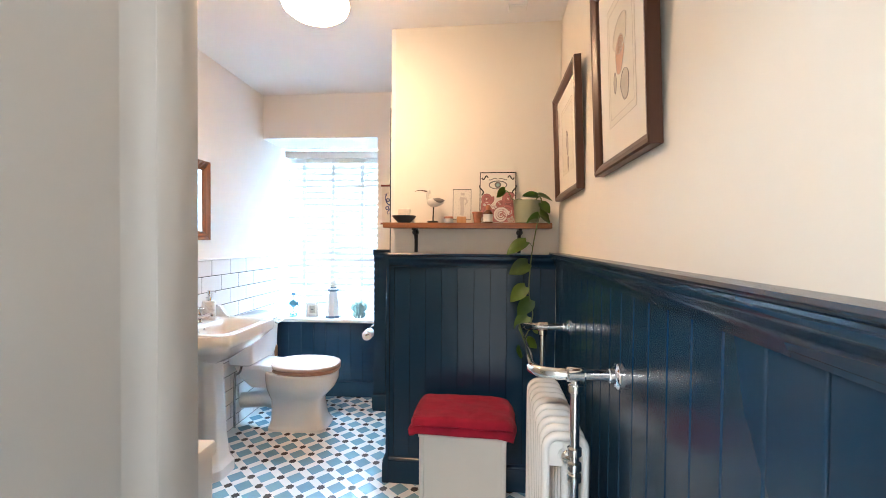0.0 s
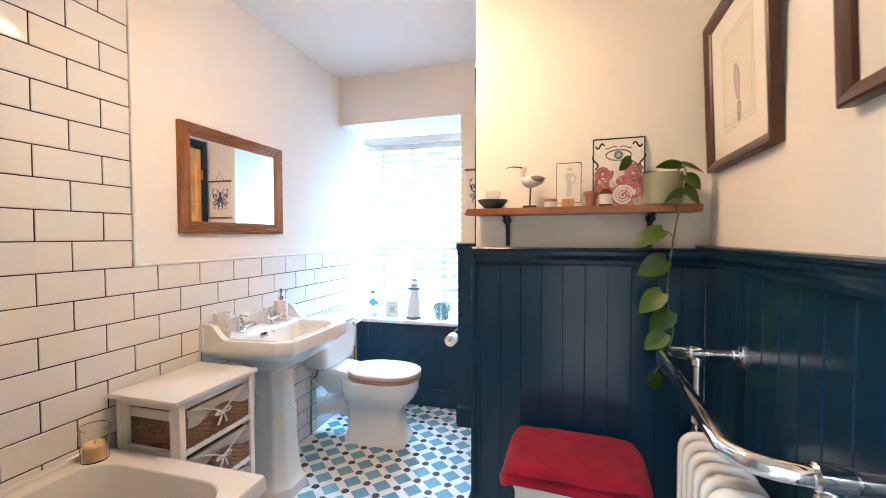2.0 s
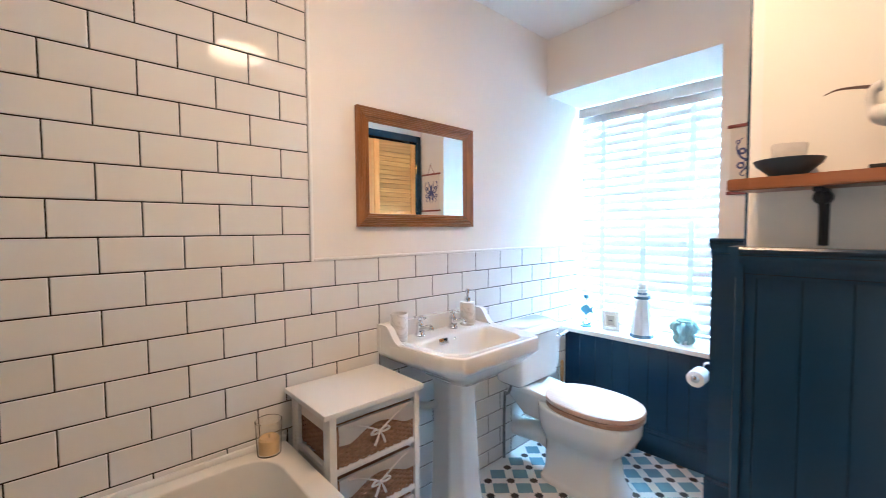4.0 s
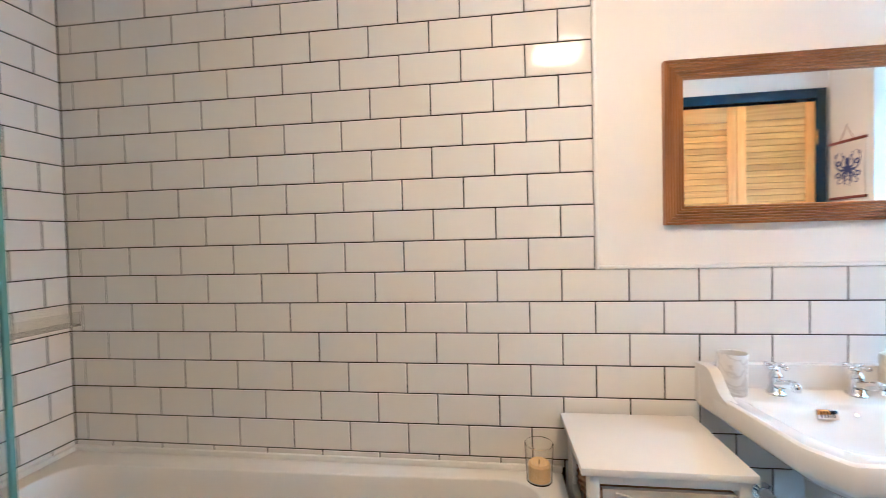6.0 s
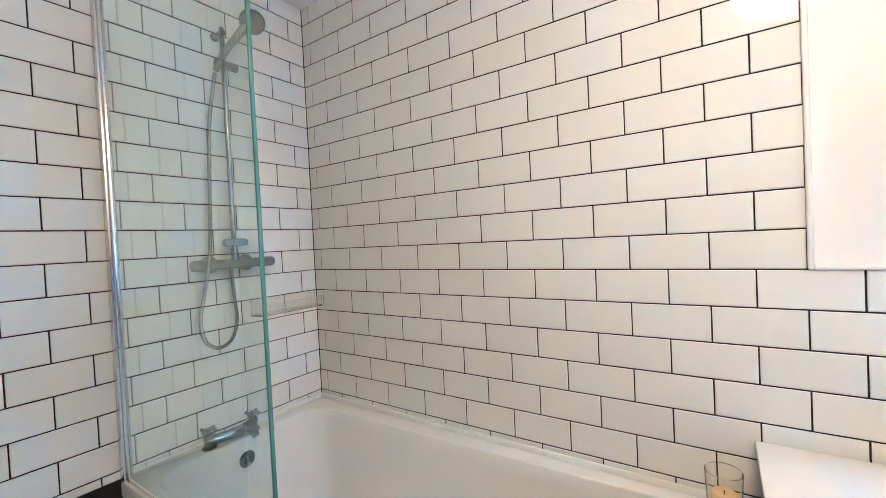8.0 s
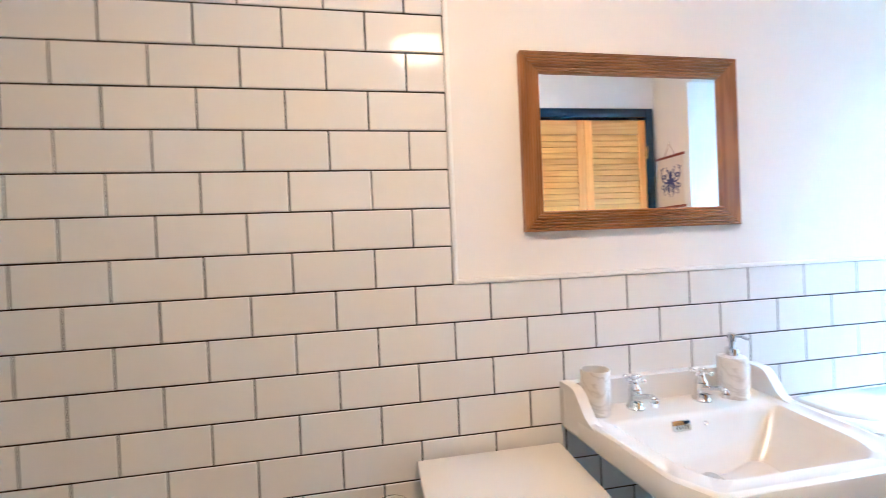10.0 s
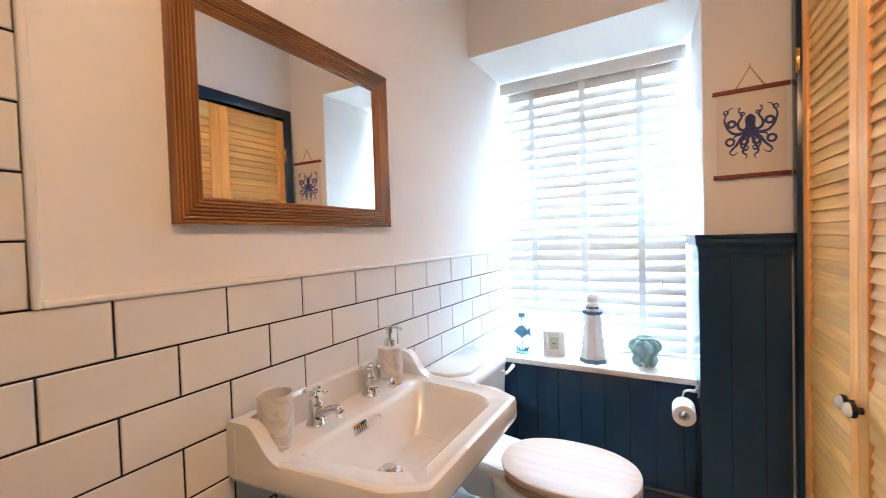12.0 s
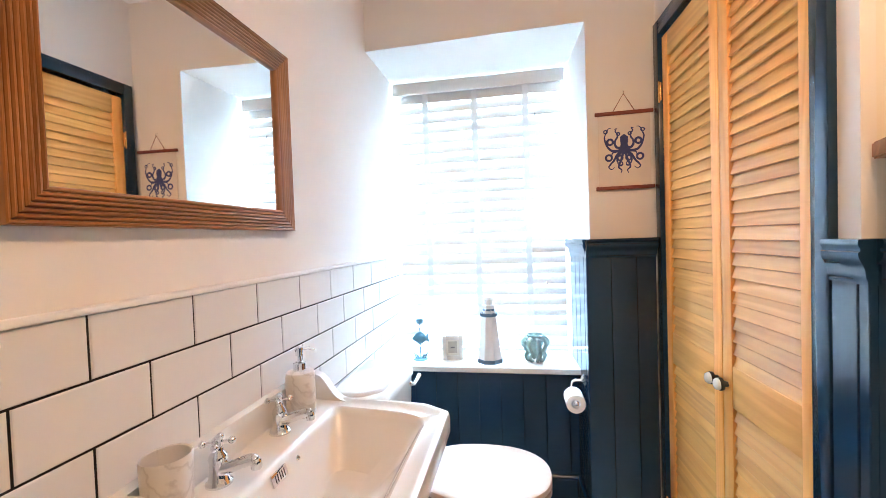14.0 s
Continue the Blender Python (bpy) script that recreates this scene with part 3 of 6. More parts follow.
# white wooden venetian blind
blind = thing("window_blind", pose(-1.58, 3.545, 0), "white wooden venetian blind with tape ladders, almost shut", "blind")
BW = 0.893
part("valance", bx(0.0, BW, -0.035, -0.018, 2.050, 2.115, bevel=0.004), "white_paint", blind)
part("head_rail", bx(0.01, BW - 0.01, -0.016, 0.035, 2.066, 2.111), "white_paint", blind)
slat_data = None
for k in range(25):
    z = 2.036 - k * 0.0545
    if slat_data is None:
        bm = B()
        rows = []
        for s in (0, 1):
            for i in range(5):
                a = -0.0315 + 0.063 * i / 4
                rows.append((a, 0.0022 * (1 - (2 * i / 4 - 1) ** 2) + (0.0028 if s else 0)))
        outline = rows[:5] + rows[5:][::-1]
        bm = prism([(p, q) for p, q in outline], 0.012, BW - 0.012, "x")
        ob = part("slat", bm, "blind", blind, smooth=50)
        slat_data = ob.data
    else:
        ob = new("slat", slat_data)
        ob.parent = blind
    ob.matrix_basis = pose(0, 0.004, z, 70.5 + random.uniform(-0.3, 0.3), 0, 0)
part("bottom_rail", bx(0.012, BW - 0.012, -0.022, 0.026, 0.676, 0.694, bevel=0.003), "blind", blind)
for x in (0.176, 0.437, 0.698):
    part("ladder_tape", bx(x - 0.015, x + 0.015, -0.0250, -0.0242, 0.68, 2.06), "tape", blind, smooth=0)
    part("ladder_tape", bx(x - 0.015, x + 0.015, 0.0300, 0.0308, 0.68, 2.06), "tape", blind, smooth=0)
for x, z in ((0.12, 1.50), (0.745, 1.88), (0.78, 1.02)):
    part("cord_tassel", lathe([(0.001, 0.022), (0.003, 0.018), (0.0055, 0.0), (0.001, -0.001)], 10, at=(x, -0.03, z)), "alu", blind)

# ---------------------------------------------------------------- cupboard doors and their frame
CUP = pose(-0.394, 3.040, 0, 0, 0, -88.5)   # along the doors, from the window wall to the chimney breast
cup = thing("cupboard_frame", CUP, "dark blue painted frame round louvred cupboard doors", "door frame", kind="structure")
part("jamb", bx(-0.048, -0.002, -0.014, 0.07, 0, 2.068, bevel=0.003), "blue", cup)
part("jamb", bx(0.754, 0.800, -0.014, 0.07, 0, 2.068, bevel=0.003), "blue", cup)
part("head", bx(-0.002, 0.754, -0.013, 0.07, 2.014, 2.068, bevel=0.003), "blue", cup)


def louvre_door(m, w, label, knob_side):
    """Pine louvred leaf: local x along its width, face at y = 0, facing -y."""
    d = thing("louvred_door", m, label, "cupboard door", group="louvred cupboard doors")
    H, st, th = 2.000, 0.047, 0.028
    part("stile", bx(0, st, 0, th, 0.010, H, bevel=0.002), "pine", d)
    part("stile", bx(w - st, w, 0, th, 0.010, H, bevel=0.002), "pine", d)
    for z0, z1 in ((0.010, 0.15), (0.790, 0.905), (H - 0.085, H)):
        part("rail", bx(st, w - st, 0.001, th - 0.001, z0, z1, bevel=0.0015), "pine_slat_x", d)
    shared = None
    for z0, z1 in ((0.15, 0.790), (0.905, H - 0.085)):
        n = int(round((z1 - z0) / 0.0345))
        for k in range(n):
            z = z0 + (k + 0.5) * (z1 - z0) / n
            if shared is None:
                s = part("slat", prism([(-0.0040, -0.0205), (-0.0030, -0.0215), (0.0030, -0.0215), (0.0035, 0.0205), (0.001, 0.0225), (-0.0025, 0.0212)], st - 0.004, w - st + 0.004, "x"), "pine_slat_x", d, smooth=0)
                shared = s.data
            else:
                s = new("slat", shared)
                s.parent = d
            s.matrix_basis = pose(0, 0.0122, z, -14, 0, 0)
    kx = st * 0.5 if knob_side == 0 else w - st * 0.5
    k = part("knob", lathe([(0.008, 0), (0.008, -0.010), (0.0175, -0.014), (0.0185, -0.020), (0.0175, -0.024)], 20, at=(kx, 0, 0.848), axis="y"), "black_iron", d, "dark metal knob back")
    part("knob_cap", lathe([(0.0165, -0.024), (0.0165, -0.028), (0.013, -0.033), (0.006, -0.036), (0.0005, -0.0365)], 20, at=(kx, 0, 0.848), axis="y"), "ceramic", k, "white ceramic knob cap")
    return d


louvre_door(CUP, 0.393, "orange pine louvred cupboard door, shut, beside the window wall", 1)
louvre_door(CUP @ pose(0.396, 0, 0), 0.356, "orange pine louvred cupboard door, shut, beside the chimney breast", 0)
for z in (1.80, 0.22):
    h = thing("door_hinge", CUP @ pose(-0.001, -0.006, z, 0, 0, 88.5), "small brass butt hinge on the cupboard frame", "hinge", group="cupboard hinges")
    part("leaf", bx(-0.0045, 0.0, -0.009, 0.009, -0.034, 0.034, bevel=0.001), "gold", h)
    part("pin", lathe([(0.0015, -0.040), (0.0036, -0.037), (0.0036, 0.037), (0.0015, 0.040)], 10, at=(-0.006, 0, 0)), "gold", h)

# ---------------------------------------------------------------- open room door
door = thing("door_1", pose(-0.338, Y_END + 0.002, 0), "white panelled room door, standing wide open", "door", kind="structure")
# leaf in the darkened white: its shade is painted in
part("stile", bx(0, 0.038, 0.692, 0.764, 0.008, 2.03, bevel=0.004), "shaded_door_paint", door)
part("stile", bx(0, 0.038, 0.0, 0.090, 0.008, 2.03, bevel=0.004), "shaded_door_paint", door)
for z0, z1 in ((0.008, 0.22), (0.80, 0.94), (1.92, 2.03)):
    part("rail", bx(0.001, 0.037, 0.090, 0.692, z0, z1, bevel=0.003), "shaded_door_paint", door)
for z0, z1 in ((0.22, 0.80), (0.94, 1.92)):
    part("panel", bx(0.012, 0.026, 0.085, 0.685, z0 - 0.005, z1 + 0.005), "shaded_door_paint", door, smooth=0)
    part("moulding", prism([(0.0365, 0.692), (0.026, 0.692), (0.026, 0.655), (0.028, 0.672), (0.033, 0.684)], z0, z1, "z"), "shaded_door_paint", door, smooth=60)

# ---------------------------------------------------------------- ceiling lamp
lamp = thing("ceiling_lamp", pose(-0.582, 1.630, CEIL), "semi-flush ceiling lamp with a warm glowing glass bowl", "ceiling lamp")
part("ceiling_rose", lathe([(0.050, -0.0005), (0.052, -0.010), (0.040, -0.020), (0.012, -0.026)], 32), "white_paint", lamp)
part("stem", lathe([(0.008, -0.02), (0.008, -0.165)], 14), "chrome", lamp)
part("bowl_rim", lathe([(0.128, -0.160), (0.139, -0.162), (0.141, -0.170), (0.139, -0.178), (0.128, -0.178)], 44), "white_paint", lamp, "pale rim")
part("diffuser", lathe([(0.001, -0.162), (0.130, -0.165), (0.136, -0.180), (0.128, -0.202), (0.10, -0.223), (0.05, -0.237), (0.001, -0.241)], 44), "lamp_glow", lamp, "glowing opal glass bowl")

# ---------------------------------------------------------------- bath, screen, shower
def bath():
    t = thing("bathtub", pose(0, 0, 0), "white acrylic shower bath built in against the tiled walls", "bath")
    y0, y1, x0, xf, xw = Y_END + 0.001, 1.468, X_TILE + 0.001, -0.900, -0.742
    outer = [(x0, y0), (xw, y0), (xw, 0.50), (xf, 0.86), (xf, y1), (x0, y1)]
    inner = [(x0 + 0.094, y0 + 0.075), (xw - 0.06, y0 + 0.075), (xw - 0.06, 0.44), (xf - 0.055, 0.82), (xf - 0.055, y1 - 0.075), (x0 + 0.058, y1 - 0.075)]
    deep = [(x0 + 0.125, y0 + 0.14), (xw - 0.15, y0 + 0.14), (xw - 0.15, 0.40), (xf - 0.13, 0.78), (xf - 0.13, y1 - 0.24), (x0 + 0.095, y1 - 0.24)]

    def grow(o, d):
        c = Vector((sum(p[0] for p in o) / 6, sum(p[1] for p in o) / 6))
        return [(p[0] + (d if p[0] > c.x else -d), p[1] + (d if p[1] > c.y else -d)) for p in o]
    rings = [corner_ring(outer, 0.012, 0.505, 7), corner_ring(outer, 0.012, 0.545, 7), corner_ring(grow(outer, -0.004), 0.012, 0.552, 7),
             corner_ring(grow(inner, 0.003), 0.12, 0.552, 7), corner_ring(grow(inner, -0.001), 0.12, 0.5505, 7), corner_ring(grow(inner, -0.003), 0.12, 0.546, 7), corner_ring(grow(inner, -0.008), 0.12, 0.50, 7),
             corner_ring(grow(deep, 0.02), 0.14, 0.24, 7), corner_ring(deep, 0.14, 0.17, 7), corner_ring(grow(deep, -0.05), 0.14, 0.15, 7)]
    part("tub", loft(B(), rings, False, True), "acrylic", t, smooth=50)
    part("bath_panel", prism([(xw - 0.012, y0), (xw - 0.012, 0.50), (xf - 0.012, 0.86), (xf - 0.012, y1 - 0.012), (x0, y1 - 0.012), (x0, y1 - 0.03), (xf - 0.03, y1 - 0.03), (xf - 0.03, 0.855), (xw - 0.03, 0.49), (xw - 0.03, y0)], 0.06, 0.506, "z"), "acrylic", t, "white bath panel", smooth=30)
    part("plinth", bx(x0, xf - 0.03, y1 - 0.045, y1 - 0.032, 0.0, 0.062), "white_paint", t, smooth=0)
    part("seal", bx(x0, x0 + 0.014, y0, y1, 0.551, 0.572, bevel=0.005), "trim", t, "white sealant strip")
    part("seal", bx(x0 + 0.014, xw - 0.02, y0, y0 + 0.014, 0.551, 0.572, bevel=0.005), "trim", t)
    ov = part("overflow", lathe([(0.030, 0), (0.033, 0.006), (0.028, 0.012), (0.022, 0.013)], 20, at=(-1.13, -0.185, 0.470), axis="y"), "dull_chrome", t, "chrome overflow cover")
    for k in range(4):
        a = math.pi / 4 + k * math.pi / 2
        part("slot", ball(0.006, (-1.13 + 0.012 * math.cos(a), -0.171, 0.470 + 0.012 * math.sin(a)), 8), "dark", ov)


bath()


def cross_head(parent, at, axis=2, r=0.019, ball_r=0.0065, material="chrome"):
    """A cross-head tap handle with four ball ends."""
    h = part("tap_handle", lathe([(0.004, 0), (0.0085, 0.002), (0.0095, 0.010), (0.0095, 0.016), (0.006, 0.020), (0.0005, 0.021)], 14, at=at), material, parent)
    for k in range(4):
        a = k * math.pi / 2 + 0.5
        d = Vector((math.cos(a), math.sin(a), 0))
        p = Vector(at) + Vector((0, 0, 0.010))
        bm = tube([p, p + d * r], 0.0036, 8)
        join_in(bm, ball(ball_r, p + d * (r + 0.003), 10))
        part("spoke", bm, material, h)
    return h


def bath_mixer():
    t = thing("bath_mixer_tap", pose(-1.103, -0.232, 0.5525), "chrome bath mixer tap with two cross-head handles", "tap")
    body = tube(bend([(-0.088, 0, 0.030), (-0.045, 0.010, 0.026), (0, 0.016, 0.028), (0.045, 0.010, 0.026), (0.088, 0, 0.030)]), 0.019, 14)
    part("body", body, "dull_chrome", t)
    part("spout", tube(bend([(0, 0.012, 0.030), (-0.020, 0.05, 0.034), (-0.038, 0.085, 0.030), (-0.044, 0.098, 0.012)]), [0.016] * 20 + [0.014] * 5, 14), "dull_chrome", t)
    for x in (-0.088, 0.088):
        part("pillar", lathe([(0.026, 0), (0.026, 0.005), (0.017, 0.008), (0.017, 0.028), (0.021, 0.034), (0.020, 0.048), (0.012, 0.056), (0.009, 0.062)], 18, at=(x, 0, 0)), "dull_chrome", t)
        cross_head(t, (x, 0, 0.060), r=0.024, ball_r=0.008, material="dull_chrome")


bath_mixer()


def shower():
    t = thing("shower_set", pose(-1.146, Y_END, 0), "chrome bar shower with riser rail, hand shower and hose", "shower")
    part("mixer_bar", lathe([(0.001, -0.165), (0.018, -0.163), (0.021, -0.155), (0.021, -0.105), (0.019, -0.100), (0.019, 0.100), (0.021, 0.105), (0.021, 0.155), (0.018, 0.163), (0.001, 0.165)], 20, at=(0, 0.060, 1.250), axis="x"), "dull_chrome", t)
    for x in (-0.075, 0.075):
        part("wall_flange", lathe([(0.034, 0.001), (0.034, 0.008), (0.016, 0.014), (0.016, 0.055)], 20, at=(x, 0, 1.250), axis="y"), "dull_chrome", t)
    part("outlet", lathe([(0.013, 0), (0.013, 0.05)], 14, at=(0.0, 0.060, 1.262)), "dull_chrome", t)
    part("riser_rail", tube([(0, 0.060, 1.30), (0, 0.060, 2.19)], 0.0095, 14), "dull_chrome", t)
    br = part("rail_bracket", lathe([(0.017, 0.001), (0.017, 0.008), (0.011, 0.012), (0.011, 0.075)], 16, at=(0, 0, 1.335), axis="y"), "dull_chrome", t)
    part("rail_bracket", lathe([(0.017, 0.001), (0.017, 0.008), (0.011, 0.012), (0.011, 0.070)], 16, at=(0, 0, 2.17), axis="y"), "dull_chrome", t)
    part("collar", lathe([(0.012, -0.045), (0.015, -0.04), (0.015, 0.04), (0.012, 0.045)], 14, at=(0.0, 0.075, 1.335), axis="x"), "dull_chrome", br)
    part("slide_holder", lathe([(0.010, -0.045), (0.016, -0.042), (0.016, 0.042), (0.010, 0.045)], 14, at=(0.0, 0.080, 2.035), axis="x"), "dull_chrome", t)
    handle = bend([(0.052, 0.098, 1.995), (0.020, 0.110, 2.070), (-0.028, 0.130, 2.150), (-0.052, 0.145, 2.190)])
    hs = part("hand_shower", tube(handle, [0.011 + 0.006 * i / len(handle) for i in range(len(handle))], 14), "dull_chrome", t)
    bm = lathe([(0.012, 0.022), (0.035, 0.018), (0.046, 0.008), (0.047, -0.006), (0.042, -0.012), (0.001, -0.013)], 24)
    bm.transform(pose(-0.066, 0.165, 2.206, 42, -22, 0))
    part("shower_head", bm, "dull_chrome", hs)
    hose = bend([(0.055, 0.096, 1.985), (0.080, 0.085, 1.80), (0.092, 0.085, 1.60), (0.108, 0.088, 1.31), (0.135, 0.085, 1.15), (0.150, 0.075, 1.05), (0.136, 0.070, 0.968), (0.088, 0.070, 0.930), (0.034, 0.070, 0.955), (0.010, 0.068, 1.03), (0.014, 0.064, 1.12), (0.018, 0.060, 1.235)], 26)
    part("hose", tube(hose, [0.0078 if i % 2 else 0.0062 for i in range(len(hose))], 10), "dull_chrome", t)


shower()

screen = thing("shower_screen", pose(-0.760, Y_END, 0), "clear glass shower screen with chrome wall profile", "shower screen")
part("wall_profile", bx(-0.016, 0.016, 0.001, 0.032, 0.556, 2.16, bevel=0.004), "alu", screen)
part("wall_profile_flange", bx(-0.010, 0.010, 0.032, 0.052, 0.556, 2.16, bevel=0.003), "alu", screen)
g = part("glass_sheet", bx(-0.003, 0.003, 0.050, 0.863, 0.566, 2.15), "screen", screen, smooth=0)
g.visible_shadow = False
part("glass_rim", bx(-0.0042, 0.0042, 0.863, 0.869, 0.566, 2.15, bevel=0.001), "glass_edge", screen, "green polished glass edge")
part("bottom_seal", bx(-0.005, 0.005, 0.050, 0.866, 0.554, 0.566), "trim", screen, smooth=0)
part("foot_stop", lathe([(0.009, 0), (0.010, 0.004), (0.008, 0.016), (0.001, 0.018)], 12, at=(0.012, 0.855, 0.5525)), "dark", screen)

dish = thing("soap_dish", pose(-1.40, Y_END, 1.015), "clear acrylic corner soap shelf on the tiles", "soap dish")
part("tray", prism([(-0.165, 0.001), (0.165, 0.001), (0.150, 0.075), (-0.150, 0.075)], 0.0, 0.006, "z"), "frosted", dish, smooth=0)
part("front_lip", bx(-0.150, 0.150, 0.071, 0.075, 0.006, 0.050), "frosted", dish, smooth=0)
part("back_plate", bx(-0.165, 0.165, 0.001, 0.004, 0.006, 0.070), "frosted", dish, smooth=0)
for o in dish.children:
    o.visible_shadow = False


# ---------------------------------------------------------------- basin
def basin():
    t = thing("pedestal_basin", pose(X_TILE, 2.170, 0), "white traditional ceramic basin on a faceted pedestal", "washbasin")
    hw = 0.308
    D = 0.448

    def outline(side, front, cut, back=0.0, taper=0.034):
        wide, side = side, side - taper * min(1, side / 0.3)
        # back corners, chamfered front corners; seen from above
        cut *= 0.68
        return [(back, -wide), (front - cut, -side), (front, -side + cut * 0.62), (front, side - cut * 0.62), (front - cut, side), (back, wide)]
    Z = 0.840
    rings = [corner_ring(outline(0.10, 0.30, 0.06, 0.09), 0.03, 0.655, 6), corner_ring(outline(0.13, 0.335, 0.07, 0.05), 0.03, 0.680, 6),
             corner_ring(outline(0.225, 0.398, 0.085, 0.004), 0.022, 0.728, 6), corner_ring(outline(hw - 0.030, D - 0.024, 0.095, 0.002), 0.014, 0.760, 6),
             corner_ring(outline(hw - 0.024, D - 0.018, 0.10, 0.002), 0.012, 0.766, 6), corner_ring(outline(hw - 0.004, D - 0.003, 0.105, 0.002), 0.012, 0.780, 6),
             corner_ring(outline(hw, D, 0.105, 0.002), 0.012, 0.790, 6),
             corner_ring(outline(hw, D, 0.105, 0.002), 0.012, 0.828, 6), corner_ring(outline(hw - 0.003, D - 0.003, 0.104, 0.002), 0.012, Z - 0.003, 6),
             corner_ring(outline(hw - 0.009, D - 0.009, 0.102, 0.006), 0.012, Z, 6), corner_ring(outline(hw - 0.018, D - 0.017, 0.100, 0.008), 0.012, Z - 0.0005, 6),
             corner_ring(outline(hw - 0.024, D - 0.022, 0.098, 0.010), 0.012, Z - 0.004, 6),
             corner_ring(outline(hw - 0.066, D - 0.051, 0.085, 0.118), 0.030, Z - 0.005, 6), corner_ring(outline(hw - 0.073, D - 0.058, 0.08, 0.126), 0.032, Z - 0.010, 6),
             corner_ring(outline(hw - 0.080, D - 0.066, 0.078, 0.134), 0.036, Z - 0.022, 6),
             corner_ring(outline(hw - 0.112, D - 0.105, 0.075, 0.150), 0.05, Z - 0.085, 6), corner_ring(outline(hw - 0.155, D - 0.150, 0.06, 0.165), 0.05, Z - 0.126, 6),
             corner_ring(outline(0.05, 0.25, 0.02, 0.178), 0.02, Z - 0.140, 6)]
    bowl = part("bowl", loft(B(), rings), "ceramic", t, smooth=32)
    part("upstand", prism([(-hw, 0.79), (hw, 0.79), (hw, 0.890), (hw - 0.012, 0.902), (hw - 0.06, 0.906), (-hw + 0.06, 0.906), (-hw + 0.012, 0.902), (-hw, 0.890)], 0.001, 0.026, "x"), "ceramic", t, smooth=40)
    side = [(0.004, 0.791), (0.150, 0.791), (0.150, 0.834), (0.128, 0.841), (0.114, 0.850), (0.104, 0.861), (0.080, 0.892), (0.070, 0.902), (0.056, 0.907), (0.004, 0.907)]
    for s in (-1, 1):
        bm = prism(side, s * (hw + 0.0008), s * (hw - 0.028), "y")
        for v in bm.verts:
            v.co.y -= s * 0.098 * v.co.x
        bmesh.ops.bevel(bm, geom=[e for e in bm.edges if abs(e.verts[0].co.y - e.verts[1].co.y) < 1e-5 and min(v.co.z for v in e.verts) > 0.83], offset=0.009, segments=3, affect="EDGES")
        part("shoulder", bm, "ceramic", t, smooth=60)

    # faceted pedestal with a flared foot
    def octa(w, d, z, back=0.10):
        c = min(w, d) * 0.55
        return corner_ring([(back, -w), (back + 2 * d - c, -w), (back + 2 * d, -w + c), (back + 2 * d, w - c), (back + 2 * d - c, w), (back, w)], 0.012, z, 4)
    prof = [(0.118, 0.098, 0.0), (0.118, 0.098, 0.055), (0.112, 0.093, 0.066), (0.106, 0.088, 0.082), (0.103, 0.086, 0.095), (0.094, 0.080, 0.20), (0.082, 0.072, 0.52), (0.080, 0.070, 0.60), (0.086, 0.075, 0.635), (0.098, 0.086, 0.655), (0.108, 0.095, 0.664)]
    part("pedestal", loft(B(), [octa(w, d, z) for w, d, z in prof]), "ceramic", t, smooth=30)

    # waste, overflow, chain stay
    part("waste", lathe([(0.001, 0.006), (0.020, 0.006), (0.030, 0.004), (0.033, 0.0), (0.033, -0.004)], 24, at=(0.200, -0.022, Z - 0.139)), "chrome", t, "chrome basin waste")
    part("plug", lathe([(0.001, 0.010), (0.016, 0.010), (0.020, 0.005), (0.020, 0.0)], 20, at=(0.200, -0.022, Z - 0.135)), "chrome", t)
    ov = B()
    box(ov, -0.003, 0.003, -0.026, 0.026, -0.013, 0.013, bevel=0.0025)
    o = part("overflow_plate", ov, "chrome", t, "chrome overflow grille", m=pose(0.1395, -0.050, 0.812, 0, -14, 0))
    for k in range(5):
        part("slot", bx(0.0022, 0.0033, -0.0165 + k * 0.0075, -0.0140 + k * 0.0075, -0.008, 0.008), "dark", o, smooth=0)
    part("chain_stay", lathe([(0.006, 0), (0.006, 0.002), (0.003, 0.006), (0.001, 0.007)], 10, at=(0.1405, 0.018, 0.812), axis="x"), "chrome", t)
    part("waste_pipe", tube(bend([(0.006, -0.125, 0.520), (0.05, -0.125, 0.520), (0.10, -0.10, 0.525), (0.13, -0.06, 0.54)]), 0.016, 12), "trim", t, "white waste pipe")
    part("pipe_flange", lathe([(0.028, 0.001), (0.028, 0.006), (0.018, 0.012), (0.018, 0.022)], 18, at=(0, -0.125, 0.520), axis="x"), "chrome", t)


basin()


def basin_tap(y, label):
    t = thing("basin_tap", pose(X_TILE + 0.064, y, 0.8362), label, "tap", group="basin taps")
    part("body", lathe([(0.024, 0), (0.024, 0.004), (0.019, 0.010), (0.016, 0.024), (0.0155, 0.040), (0.017, 0.048), (0.015, 0.056), (0.010, 0.062), (0.009, 0.070)], 20), "chrome", t)
    sp = bend([(0.006, 0, 0.030), (0.030, 0, 0.036), (0.052, 0, 0.045), (0.070, 0, 0.050), (0.078, 0, 0.047)])
    part("spout", tube(sp, [0.0125 - 0.003 * i / len(sp) for i in range(len(sp))], 14), "chrome", t)
    part("nozzle", lathe([(0.0070, 0.009), (0.0098, 0.005), (0.0102, -0.004), (0.0092, -0.010), (0.0072, -0.011)], 16, at=(0.079, 0, 0.044)), "chrome", t)
    cross_head(t, (0, 0, 0.068), r=0.022, ball_r=0.0072)


basin_tap(2.046, "chrome pillar tap with cross-head handle, on the basin")
basin_tap(2.248, "chrome pillar tap with cross-head handle, beside the soap dispenser")

